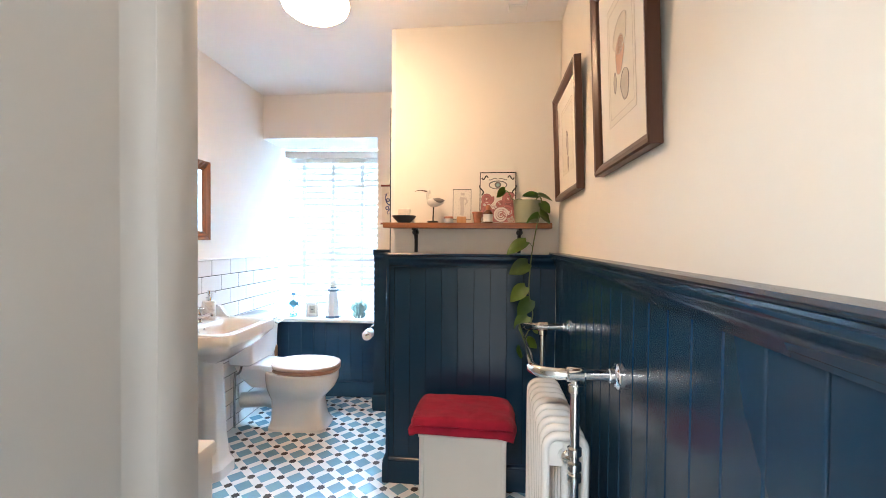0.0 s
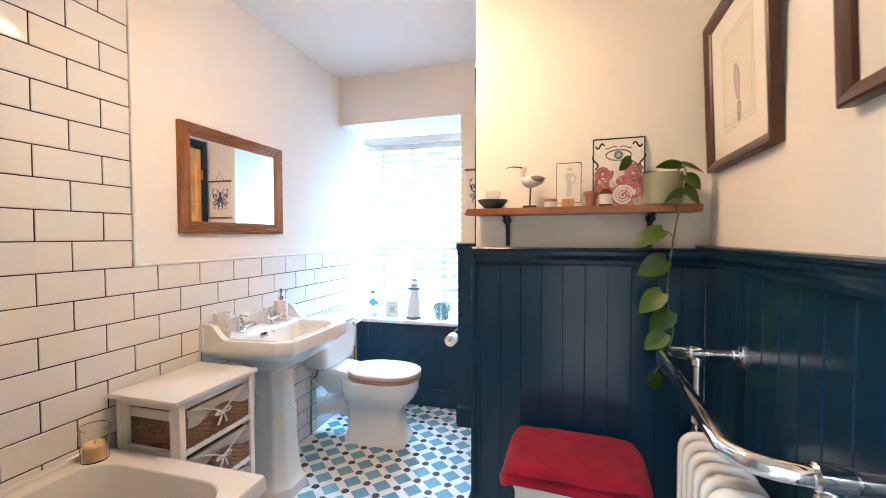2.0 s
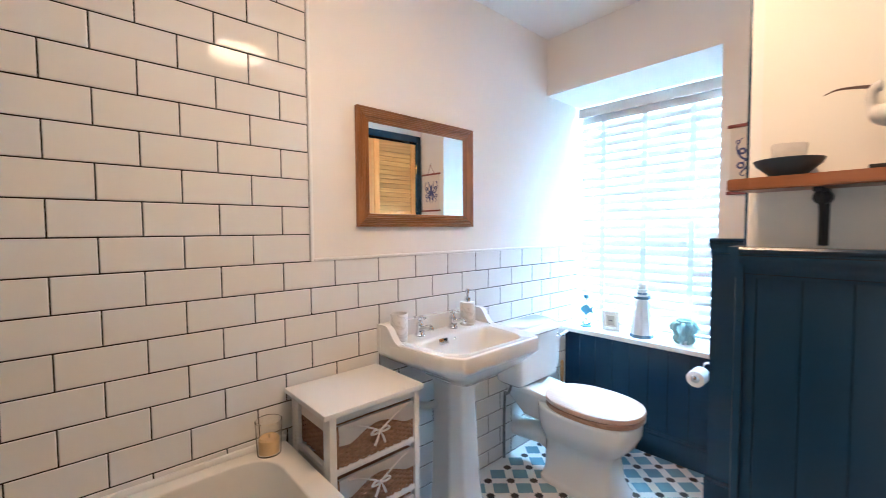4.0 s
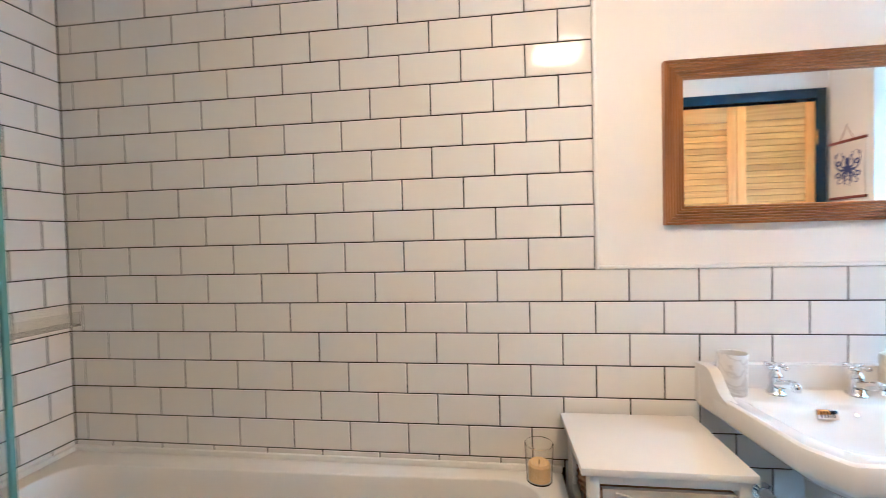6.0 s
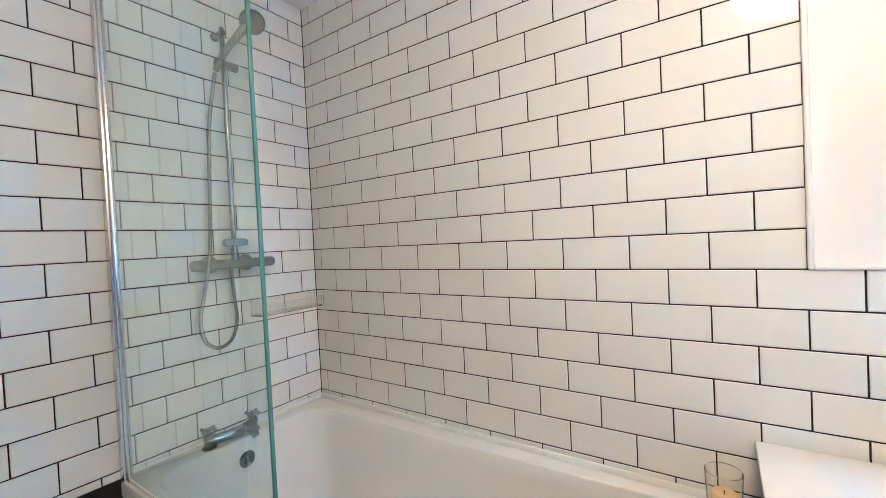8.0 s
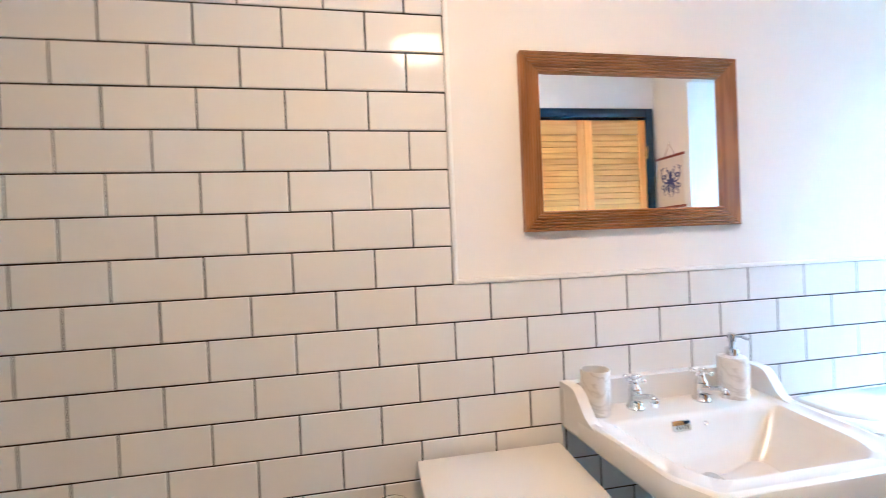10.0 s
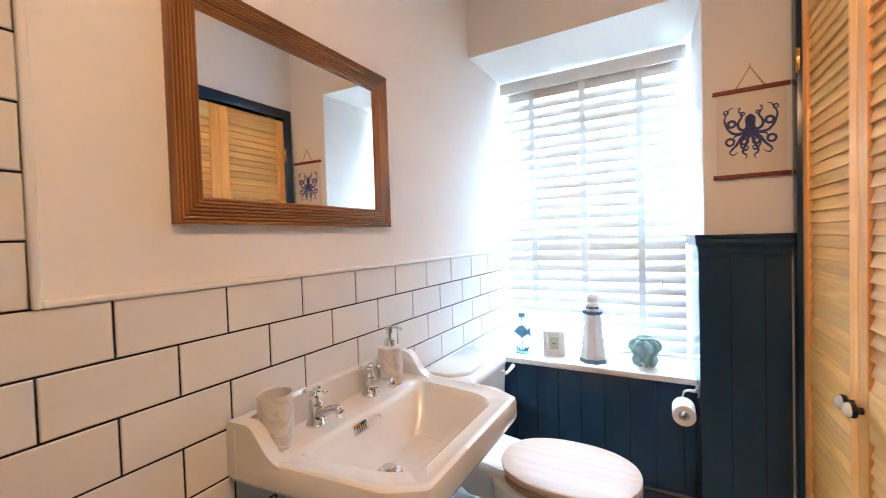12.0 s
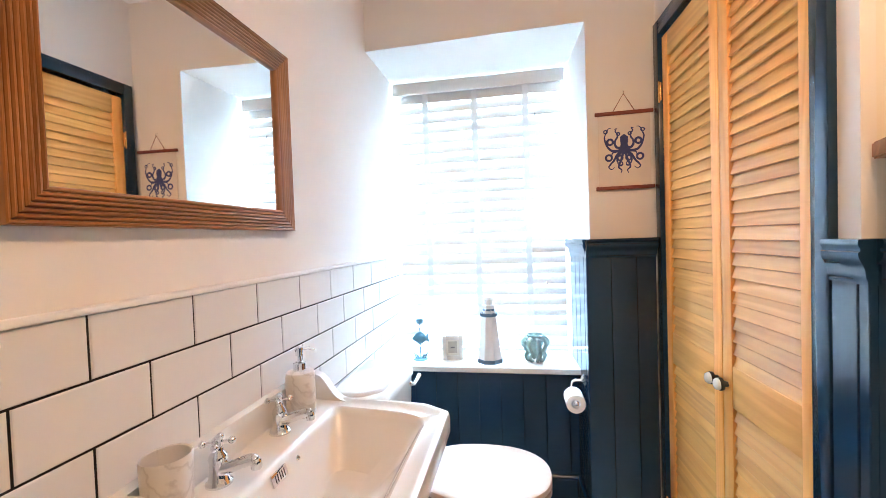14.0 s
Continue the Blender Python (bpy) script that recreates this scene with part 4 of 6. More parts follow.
tumbler = thing("tumbler", pose(X_TILE + 0.066, 1.932, 0.8362), "white marble-effect tumbler on the basin ledge", "tumbler")
part("cup", lathe([(0.034, 0), (0.035, 0.003), (0.0375, 0.114), (0.0365, 0.116), (0.0345, 0.114), (0.032, 0.010), (0.001, 0.008)], 32), "marble", tumbler)
disp = thing("soap_dispenser", pose(X_TILE + 0.062, 2.350, 0.8362), "marble-effect soap dispenser with a chrome pump", "soap dispenser")
part("bottle", lathe([(0.036, 0), (0.037, 0.004), (0.037, 0.104), (0.034, 0.112), (0.016, 0.115), (0.001, 0.116)], 32), "marble", disp)
pump = part("pump", lathe([(0.016, 0.115), (0.016, 0.134), (0.011, 0.137), (0.006, 0.139), (0.006, 0.152), (0.010, 0.154), (0.010, 0.174), (0.004, 0.178)], 18), "chrome", disp, "chrome pump top")
part("nozzle", tube([(0, 0, 0.168), (0.02, 0.012, 0.170), (0.034, 0.020, 0.163)], 0.0045, 10), "chrome", pump)


# ---------------------------------------------------------------- toilet
def toilet():
    t = thing("toilet", pose(X_TILE, 2.805, 0), "white close-coupled toilet with a pale wooden seat, lid down", "toilet")
    W = 0.205
    part("cistern", loft(B(), [corner_ring(rect(0.012, 0.150, -0.150, 0.150), 0.03, 0.455), corner_ring(rect(0.006, 0.178, -W + 0.03, W - 0.03), 0.035, 0.475),
                               corner_ring(rect(0.004, 0.186, -W + 0.008, W - 0.008), 0.035, 0.56), corner_ring(rect(0.003, 0.192, -W, W), 0.035, 0.735)]), "ceramic", t, smooth=45)
    cut = [(0.0, -W - 0.012), (0.15, -W - 0.012), (0.205, -W + 0.04), (0.205, W - 0.04), (0.15, W + 0.012), (0.0, W + 0.012)]

    def sc(d):
        return [(p[0] - (d if p[0] > 0.1 else -d * 0.2), p[1] - math.copysign(d, p[1])) for p in cut]
    part("cistern_lid", loft(B(), [corner_ring(sc(0.008), 0.02, 0.735), corner_ring(sc(0.0), 0.02, 0.742), corner_ring(sc(0.0), 0.02, 0.758), corner_ring(sc(0.010), 0.02, 0.768), corner_ring(sc(0.030), 0.02, 0.774), corner_ring(sc(0.034), 0.02, 0.783), corner_ring(sc(0.040), 0.02, 0.786)]), "ceramic", t, smooth=45)
    lv = part("flush_lever", lathe([(0.012, 0), (0.013, 0.006), (0.008, 0.012), (0.007, 0.022)], 14, at=(0.186, 0.150, 0.700), axis="x"), "chrome", t, "chrome flush lever")
    part("lever_arm", tube([(0.208, 0.145, 0.700), (0.212, 0.175, 0.706), (0.214, 0.215, 0.714)], [0.006, 0.007, 0.009], 12), "ceramic", lv, "white lever grip")

    # pan: stretched ovals stacked from foot to rim
    def oval(x0, x1, w, z, p=2.4, n=36):
        cx, rx, out = (x0 + x1) / 2, (x1 - x0) / 2, []
        for i in range(n):
            a = 2 * math.pi * i / n
            c, s = math.cos(a), math.sin(a)
            out.append(Vector((cx + rx * math.copysign(abs(c) ** (2 / p), c), w * math.copysign(abs(s) ** (2 / p), s), z)))
        return out
    pan = [oval(0.245, 0.655, 0.128, 0.0, 6), oval(0.245, 0.655, 0.128, 0.020, 6), oval(0.250, 0.648, 0.121, 0.026, 6), oval(0.255, 0.642, 0.117, 0.040, 6), oval(0.26, 0.625, 0.108, 0.075, 5), oval(0.255, 0.610, 0.103, 0.20, 4),
           oval(0.235, 0.640, 0.118, 0.235, 3.4), oval(0.22, 0.688, 0.158, 0.285, 2.8), oval(0.21, 0.712, 0.178, 0.34, 2.5), oval(0.205, 0.715, 0.180, 0.385, 2.4), oval(0.205, 0.718, 0.182, 0.398, 2.4), oval(0.21, 0.713, 0.178, 0.404, 2.4)]
    part("pan", loft(B(), pan), "ceramic", t, smooth=50)
    part("pan_shelf", loft(B(), [corner_ring(rect(0.10, 0.30, -0.06, 0.06), 0.03, 0.28), corner_ring(rect(0.03, 0.33, -0.085, 0.085), 0.03, 0.36), corner_ring(rect(0.012, 0.35, -0.105, 0.105), 0.03, 0.415), corner_ring(rect(0.010, 0.30, -0.12, 0.12), 0.03, 0.445), corner_ring(rect(0.010, 0.20, -0.115, 0.115), 0.03, 0.458)]), "ceramic", t, smooth=50)
    part("soil_pipe", tube(bend([(0.30, 0, 0.18), (0.20, 0, 0.18), (0.10, 0, 0.17), (0.02, -0.005, 0.165)]), 0.055, 18), "trim", t, "white plastic soil pipe")
    part("pipe_collar", lathe([(0.062, -0.02), (0.064, 0.0), (0.062, 0.02)], 20, at=(0.235, 0, 0.18), axis="x"), "trim", t)
    part("supply_pipe", tube(bend([(0.09, -0.14, 0.46), (0.085, -0.155, 0.42), (0.06, -0.15, 0.40), (0.035, -0.13, 0.38), (0.03, -0.13, 0.20), (0.03, -0.13, 0.02)]), 0.008, 10), "dull_chrome", t)
    seat = part("seat", loft(B(), [oval(0.255, 0.722, 0.177, 0.405, 2.3), oval(0.252, 0.726, 0.181, 0.409, 2.3), oval(0.252, 0.726, 0.181, 0.425, 2.3), oval(0.256, 0.722, 0.177, 0.4290, 2.3)]), "seat_edge", t, "brown-edged wooden seat", smooth=40)
    lid = part("lid_edge", loft(B(), [oval(0.250, 0.724, 0.179, 0.4325, 2.3), oval(0.248, 0.727, 0.182, 0.436, 2.3), oval(0.248, 0.727, 0.182, 0.446, 2.3)]), "seat_wood", t, "pale edge of the lid", smooth=40)
    part("lid", loft(B(), [oval(0.248, 0.727, 0.182, 0.446, 2.3), oval(0.250, 0.725, 0.180, 0.453, 2.3), oval(0.258, 0.715, 0.171, 0.457, 2.3), oval(0.30, 0.66, 0.12, 0.4585, 2.3)]), "seat_wood", t, "pale limed wooden lid", smooth=40)
    for y in (-0.075, 0.075):
        part("hinge", lathe([(0.009, -0.022), (0.009, 0.022)], 12, at=(0.250, y, 0.425), axis="y"), "chrome", t)
        part("hinge_post", lathe([(0.012, 0), (0.008, 0.006), (0.007, 0.022)], 12, at=(0.246, y, 0.404)), "chrome", t)


toilet()
brush = thing("toilet_brush", pose(-1.515, 3.22, 0), "wooden-handled toilet brush standing in a white pot", "toilet brush")
part("pot", lathe([(0.045, 0), (0.048, 0.005), (0.050, 0.13), (0.046, 0.13), (0.044, 0.01), (0.001, 0.01)], 24), "ceramic", brush)
part("handle", lathe([(0.009, 0.05), (0.009, 0.33), (0.011, 0.36), (0.013, 0.40), (0.011, 0.43), (0.013, 0.445), (0.009, 0.46), (0.001, 0.463)], 14), "brush_wood", brush, "turned beech handle")

# ---------------------------------------------------------------- mirror
mirror = thing("wall_mirror", pose(X_WALL, 2.117, 1.561), "rectangular mirror in a ribbed brown wooden frame", "mirror")


def ribbed(profile_w, length, ribs=7, depth=0.022):
    """A frame bar with reeded face: outline (across, depth)."""
    pts = [(0.0, 0.0), (0.0, depth)]
    step = profile_w / ribs
    for i in range(ribs):
        a = i * step
        for f in (0.12, 0.35, 0.65, 0.88):
            pts.append((a + f * step, depth - 0.0045 * (1 - math.sin(math.pi * f)) - 0.0006 * i))
        pts.append((a + step, depth - 0.0070 - 0.0006 * i))
    return pts + [(profile_w, 0.0)]


def mitred_frame(parent, w, h, bar, make, mats, depth):
    """Four mitred bars round an opening, in the y, z plane and standing out along +x."""
    for k in range(4):
        half = (w if k % 2 == 0 else h) / 2
        other = (h if k % 2 == 0 else w) / 2
        outline = make
        rings = []
        for s in (-1, 1):
            rings.append([Vector((d, s * (half - a), -(other - a))) for a, d in outline])
        bm = loft(B(), rings)
        bm.transform(pose(0, 0, 0, k * 90, 0, 0))
        part("frame_bar", bm, mats[k % 2], parent, smooth=0)


mitred_frame(mirror, 0.670, 0.487, 0.055, ribbed(0.055, 1), ("mirror_wood_y", "mirror_wood_z"), 0.022)
part("mirror_glass", bx(0.002, 0.008, -0.283, 0.283, -0.191, 0.191), "mirror", mirror, "clear silvered mirror glass", smooth=0)


# ---------------------------------------------------------------- drawer unit beside the bath
def wicker_face(w, h, rows, stakes, amp=0.004, r=0.0042):
    """Woven face in the x, z plane, facing -y, from (0, 0) to (w, h)."""
    bm = B()
    for k in range(rows):
        z = (k + 0.5) * h / rows
        pts = []
        n = stakes * 4
        for i in range(n + 1):
            a = math.pi * i / 4 + (math.pi if k % 2 else 0)
            pts.append((w * i / n, -0.003 + amp * math.sin(a), z + 0.0012 * math.sin(i * 1.7 + k * 2.1)))
        join_in(bm, tube(pts, r * random.uniform(0.9, 1.1), 6))
    for s in range(stakes + 1):
        join_in(bm, tube([(w * s / stakes, -0.003, 0), (w * s / stakes, -0.003, h)], r * 0.8, 6))
    return bm


def drawer_unit():
    x0, x1, y0, y1 = -1.550, -1.261, 1.482, 1.836
    t = thing("drawer_unit", pose(0, 0, 0), "small white unit with wicker basket drawers, beside the bath", "drawer unit")
    part("top", bx(-1.563, -1.252, 1.462, 1.850, 0.727, 0.745, bevel=0.003), "white_paint", t)
    for x in (x0, x1 - 0.024):
        for y in (y0, y1 - 0.024):
            part("leg", bx(x, x + 0.024, y, y + 0.024, 0, 0.727, bevel=0.002), "white_paint", t)
    for zc in (0.703, 0.536, 0.362, 0.188, 0.020):
        part("front_rail", bx(x1 - 0.020, x1 - 0.002, y0 + 0.024, y1 - 0.024, zc, zc + 0.020, bevel=0.0015), "white_paint", t)
        for y in (y0 + 0.003, y1 - 0.019):
            part("side_rail", bx(x0 + 0.024, x1 - 0.024, y, y + 0.016, zc, zc + 0.020, bevel=0.0015), "white_paint", t)
    for y in (y0 + 0.012, y1 - 0.014):
        part("side_panel", bx(x0 + 0.024, x1 - 0.024, y, y + 0.003, 0.040, 0.188), "white_paint", t, smooth=0)
    for x in (x0 + 0.024, x1 - 0.048):
        part("side_stile", bx(x, x + 0.024, y0 + 0.002, y0 + 0.016, 0.02, 0.703, bevel=0.0015), "white_paint", t)
    part("back_panel", bx(x0, x0 + 0.004, y0 + 0.024, y1 - 0.024, 0.02, 0.727), "white_paint", t, smooth=0)
    for n, zb in enumerate((0.5565, 0.3825, 0.2085, 0.0405)):
        ya, yb, xa, xb, h = y0 + 0.030, y1 - 0.030, x0 + 0.015, x1 - 0.010, 0.130
        b = part("basket", bx(0.004, yb - ya - 0.004, 0.003, xb - xa - 0.004, 0.002, h - 0.02), "wicker", t, "brown woven wicker basket", smooth=0, m=pose(xb, ya, zb, 0, 0, 90))
        part("weave", wicker_face(yb - ya, h, 16, 17, 0.0032, 0.0036), "wicker", b, kind="stuff")
        part("weave", wicker_face(xb - xa, h, 16, 15, 0.0032, 0.0036), "wicker", b, kind="stuff", m=pose(xb, ya, zb, 0, 0, 90).inverted() @ pose(xa, ya, zb))
        part("weave", wicker_face(xb - xa, h, 16, 15, 0.0032, 0.0036), "wicker", b, kind="stuff", m=pose(xb, ya, zb, 0, 0, 90).inverted() @ pose(xb, yb, zb, 0, 0, 180))
        # linen liner turned over the rim, cut away in the middle, tied with a ribbon
        W = yb - ya
        top, low = [], []
        for i in range(25):
            s = i / 24
            top.append((W * s, h + 0.006))
            dip = 0.054 - 0.030 * max(0, math.sin(math.pi * (s - 0.12) / 0.76)) ** 1.2 if 0.12 < s < 0.88 else 0.054
            low.append((W * s, h - dip - 0.004 * math.sin(9 * s)))
        bm = B()
        rings = [[Vector((p[0], -0.0125 - 0.002 * math.sin(14 * p[0] / W), p[1])) for p in low], [Vector((p[0], -0.0135, 0.5 * (p[1] + q[1]))) for p, q in zip(top, low)],
                 [Vector((p[0], -0.009, p[1])) for p in top], [Vector((p[0], 0.006, p[1] - 0.002)) for p in top]]
        loft(bm, rings, False, False, closed=False)
        bmesh.ops.solidify(bm, geom=bm.faces[:], thickness=0.0018)
        ln = part("liner", bm, "linen", b, "white linen liner turned over the rim", smooth=60)
        part("liner_side", bx(-0.0125, -0.0105, 0.004, xb - xa - 0.006, h - 0.030, h + 0.004), "linen", b, smooth=0)
        rib = B()
        cx, cz = W * 0.50, h - 0.052
        for s in (-1, 1):
            join_in(rib, tube(bend([(cx, -0.017, cz), (cx + s * 0.035, -0.020, cz + 0.022), (cx + s * 0.085, -0.016, cz + 0.044), (cx + s * 0.118, -0.014, cz + 0.052)]), 0.0030, 8))
            join_in(rib, tube(bend([(cx, -0.018, cz), (cx + s * 0.022, -0.024, cz + 0.012), (cx + s * 0.036, -0.022, cz + 0.001), (cx + s * 0.016, -0.020, cz - 0.004), (cx, -0.018, cz)]), 0.0036, 8))
            join_in(rib, tube(bend([(cx, -0.018, cz), (cx + s * 0.009, -0.021, cz - 0.018), (cx + s * 0.020, -0.018, cz - 0.044)]), [0.003] * 8 + [0.0045] * 9, 8))
        join_in(rib, ball(0.0075, (cx, -0.020, cz), 10))
        part("ribbon_bow", rib, "linen", b, "white ribbon tied in a bow")


drawer_unit()

candle = thing("candle_glass", pose(-1.524, 1.392, 0.5522), "clear glass holding a half-burnt yellow candle, on the bath rim", "candle")
g = part("glass", lathe([(0.001, 0.004), (0.036, 0.004), (0.042, 0.112), (0.040, 0.115), (0.0435, 0.112), (0.0385, 0.0), (0.001, 0.0)], 32), "glass_thick", candle, "clear tapered glass")
g.visible_shadow = False
part("wax", lathe([(0.001, 0.005), (0.033, 0.005), (0.034, 0.050), (0.028, 0.056), (0.014, 0.052), (0.001, 0.050)], 24), "candle", candle, "yellow wax")
part("wick", tube([(0, 0, 0.050), (0.001, 0, 0.062)], 0.0012, 6), "dark", candle)


# ---------------------------------------------------------------- pictures on the cream wall
def picture(v, z, w, h, label, art, lean=2.4):
    t = thing("framed_print", SK @ pose(0.4110 - h / 2 * math.sin(math.radians(lean)), v, z, 0, lean, 180), label, "picture", group="framed prints")
    prof = [(0, 0), (0, 0.026), (0.005, 0.030), (0.016, 0.028), (0.030, 0.019), (0.034, 0.014), (0.034, 0)]
    mitred_frame(t, w, h, 0.034, prof, ("frame_wood", "frame_wood"), 0.03)
    part("mount", bx(0.002, 0.010, -w / 2 + 0.033, w / 2 - 0.033, -h / 2 + 0.033, h / 2 - 0.033), "mount", t, "cream mount board", smooth=0)
    pw, ph = w * 0.24, h * 0.29
    pr = part("print", bx(0.0100, 0.0106, -pw, pw, -ph, ph), "print_paper", t, "aged engraving", smooth=0)
    for s, (a, b) in enumerate(((pw, ph), (pw * 0.86, ph * 0.88))):
        bm = B()
        for k in range(2):
            box(bm, 0.0107, 0.0110, -a, a, (b if k else -b) - 0.0007, (b if k else -b) + 0.0007)
            box(bm, 0.0107, 0.0110, (a if k else -a) - 0.0007, (a if k else -a) + 0.0007, -b, b)
        part("rule", bm, "pale_ink", pr, smooth=0)
    for cy, cz, ry, rz, turn, mat_name in art:
        bm = B()
        ring = [Vector((0.0108, 0, 0)) + Vector((0, ry * math.cos(a) * (1 + 0.12 * math.sin(3 * a)), rz * math.sin(a))) for a in [2 * math.pi * i / 28 for i in range(28)]]
        loft(bm, [ring, [p + Vector((0.0003, 0, 0)) for p in ring]])
        bm.transform(pose(0, cy, cz, turn, 0, 0))
        part("drawing", bm, mat_name, pr, smooth=0)
        bm = tube([p + Vector((0.0004, 0, 0)) for p in ring + ring[:1]], 0.0008, 5)
        bm.transform(pose(0, cy, cz, turn, 0, 0))
        part("outline", bm, "grey_ink" if mat_name == "pale_ink" else "pale_ink", pr, smooth=0)


picture(1.845, 1.784, 0.520, 0.512, "dark brown framed engraving of shells, hung over the radiator", [(0.0, -0.02, 0.018, 0.055, 8, "pale_ink"), (0.01, -0.11, 0.012, 0.030, -6, "pale_ink")])
picture(1.100, 1.813, 0.448, 0.568, "dark brown framed engraving of curled shells, on the cream wall", [(0.0, 0.055, 0.055, 0.045, 20, "print_ink"), (-0.005, 0.005, 0.034, 0.050, -12, "orange_ink"), (0.030, -0.085, 0.030, 0.040, 10, "pale_ink"), (-0.048, -0.055, 0.010, 0.028, 0, "pale_ink")])


# ---------------------------------------------------------------- radiator with chrome towel rail
def radiator():
    t = thing("towel_radiator", SK @ pose(0, 0, 0), "white column radiator within a chrome towel rail", "radiator")
    sect = None
    for k in range(10):
        v = 1.170 + k * 0.0522
        if sect is None:
            bm = B()
            path = [(0.220, 0, 0.12)] + [(0.220, 0, z) for z in (0.2, 0.4, 0.6, 0.728)]
            path += [(0.220 + 0.034 - 0.034 * math.cos(q), 0, 0.728 + 0.036 * math.sin(q)) for q in [math.pi / 2 * i / 6 for i in range(1, 7)]]
            path += [(0.296 + 0.034 * math.sin(q), 0, 0.728 + 0.036 * math.cos(q)) for q in [math.pi / 2 * i / 6 for i in range(0, 7)]]
            path += [(0.330, 0, z) for z in (0.6, 0.4, 0.2, 0.12)]
            tube(path, 0.0125, 12, bm)
            tube([(0.275, 0, 0.12), (0.275, 0, 0.75)], 0.0125, 12, bm)
            for z in (0.15, 0.712):
                box(bm, 0.216, 0.334, -0.0085, 0.0085, z - 0.034, z + 0.040, bevel=0.007, seg=3)
            bm.transform(Matrix.Diagonal((1, 1.25, 1, 1)))
            s = part("section", bm, "radiator", t, smooth=60)
            sect = s.data
        else:
            s = new("section", sect)
            s.parent = t
        s.matrix_basis = pose(0, v, 0)
    for z in (0.15, 0.715):
        part("hub_bar", tube([(0.272, 1.155, z), (0.272, 1.655, z)], 0.020, 14), "radiator", t)
    zr = 0.962
    pts = [(0.393, 1.096, zr + 0.006), (0.33, 1.096, zr + 0.006), (0.285, 1.096, zr + 0.005)] + bend([(0.285, 1.096, zr + 0.005), (0.235, 1.100, zr + 0.004), (0.195, 1.118, zr + 0.003), (0.176, 1.160, zr)], 7)[1:]
    pts += [(0.176, 1.70, zr - 0.004)] + bend([(0.176, 1.715, zr - 0.005), (0.195, 1.755, zr - 0.006), (0.235, 1.773, zr - 0.006), (0.285, 1.776, zr - 0.006)], 7)[1:] + [(0.393, 1.776, zr - 0.006)]
    part("towel_rail", tube(pts, 0.0155, 18), "chrome", t, "polished chrome rail")
    for v, dz in ((1.096, 0.005), (1.776, -0.006)):
        fl = part("wall_flange", lathe([(0.034, 0.397), (0.034, 0.391), (0.029, 0.387), (0.020, 0.384), (0.0195, 0.372), (0.0175, 0.370)], 26, at=(0, v, zr + dz), axis="x"), "chrome", t)
        for k in range(3):
            a = k * 2.094 + 0.5
            part("screw", ball(0.0038, (0.3885, v + 0.0255 * math.cos(a), zr + dz + 0.0255 * math.sin(a)), 8), "chrome", fl)
        leg = part("leg", tube([(0.285, v, 0.012), (0.285, v, zr)], 0.0125, 16), "chrome", t, "chrome upright")
        part("tee", lathe([(0.0175, -0.024), (0.0205, -0.020), (0.0205, 0.020), (0.0175, 0.024)], 18, at=(0.285, v, zr + dz), axis="x"), "chrome", leg)
        for z in (0.930, 0.760, 0.72, 0.690, 0.16):
            part("collar", lathe([(0.013, -0.014), (0.019, -0.009), (0.019, 0.009), (0.013, 0.014)], 18, at=(0.285, v, z)), "chrome", leg)
        part("foot", lathe([(0.030, 0.001), (0.030, 0.006), (0.020, 0.014), (0.014, 0.020)], 20, at=(0.285, v, 0)), "chrome", leg)
    part("valve", tube(bend([(0.285, 1.100, 0.735), (0.272, 1.125, 0.728), (0.272, 1.158, 0.715)]), [0.013] * 8 + [0.017] * 9, 14), "chrome", t, "chrome radiator valve")
    part("valve", tube(bend([(0.285, 1.772, 0.735), (0.272, 1.72, 0.728), (0.272, 1.66, 0.715)]), 0.014, 14), "chrome", t)


radiator()

# ---------------------------------------------------------------- laundry bin and towel
lbin = thing("laundry_bin", SK @ pose(-0.060, 1.950, 0), "cream painted wooden laundry bin under a red towel", "laundry bin")
for s in (-1, 1):
    part("corner_post", bx(s * 0.185 - 0.011, s * 0.185 + 0.011, -0.165, -0.143, 0, 0.436, bevel=0.003), "bin_paint", lbin)
    part("corner_post", bx(s * 0.185 - 0.011, s * 0.185 + 0.011, 0.118, 0.140, 0, 0.436, bevel=0.003), "bin_paint", lbin)
    part("side_panel", bx(s * 0.184 - 0.005, s * 0.184 + 0.005, -0.143, 0.118, 0.03, 0.436), "bin_paint", lbin, smooth=0)
part("front_panel", bx(-0.174, 0.174, -0.160, -0.152, 0.03, 0.436), "bin_paint", lbin, smooth=0)
part("back_panel", bx(-0.174, 0.174, 0.124, 0.134, 0.03, 0.436), "bin_paint", lbin, smooth=0)
part("rim", bx(-0.201, 0.201, -0.172, 0.147, 0.436, 0.448, bevel=0.004), "bin_paint", lbin)


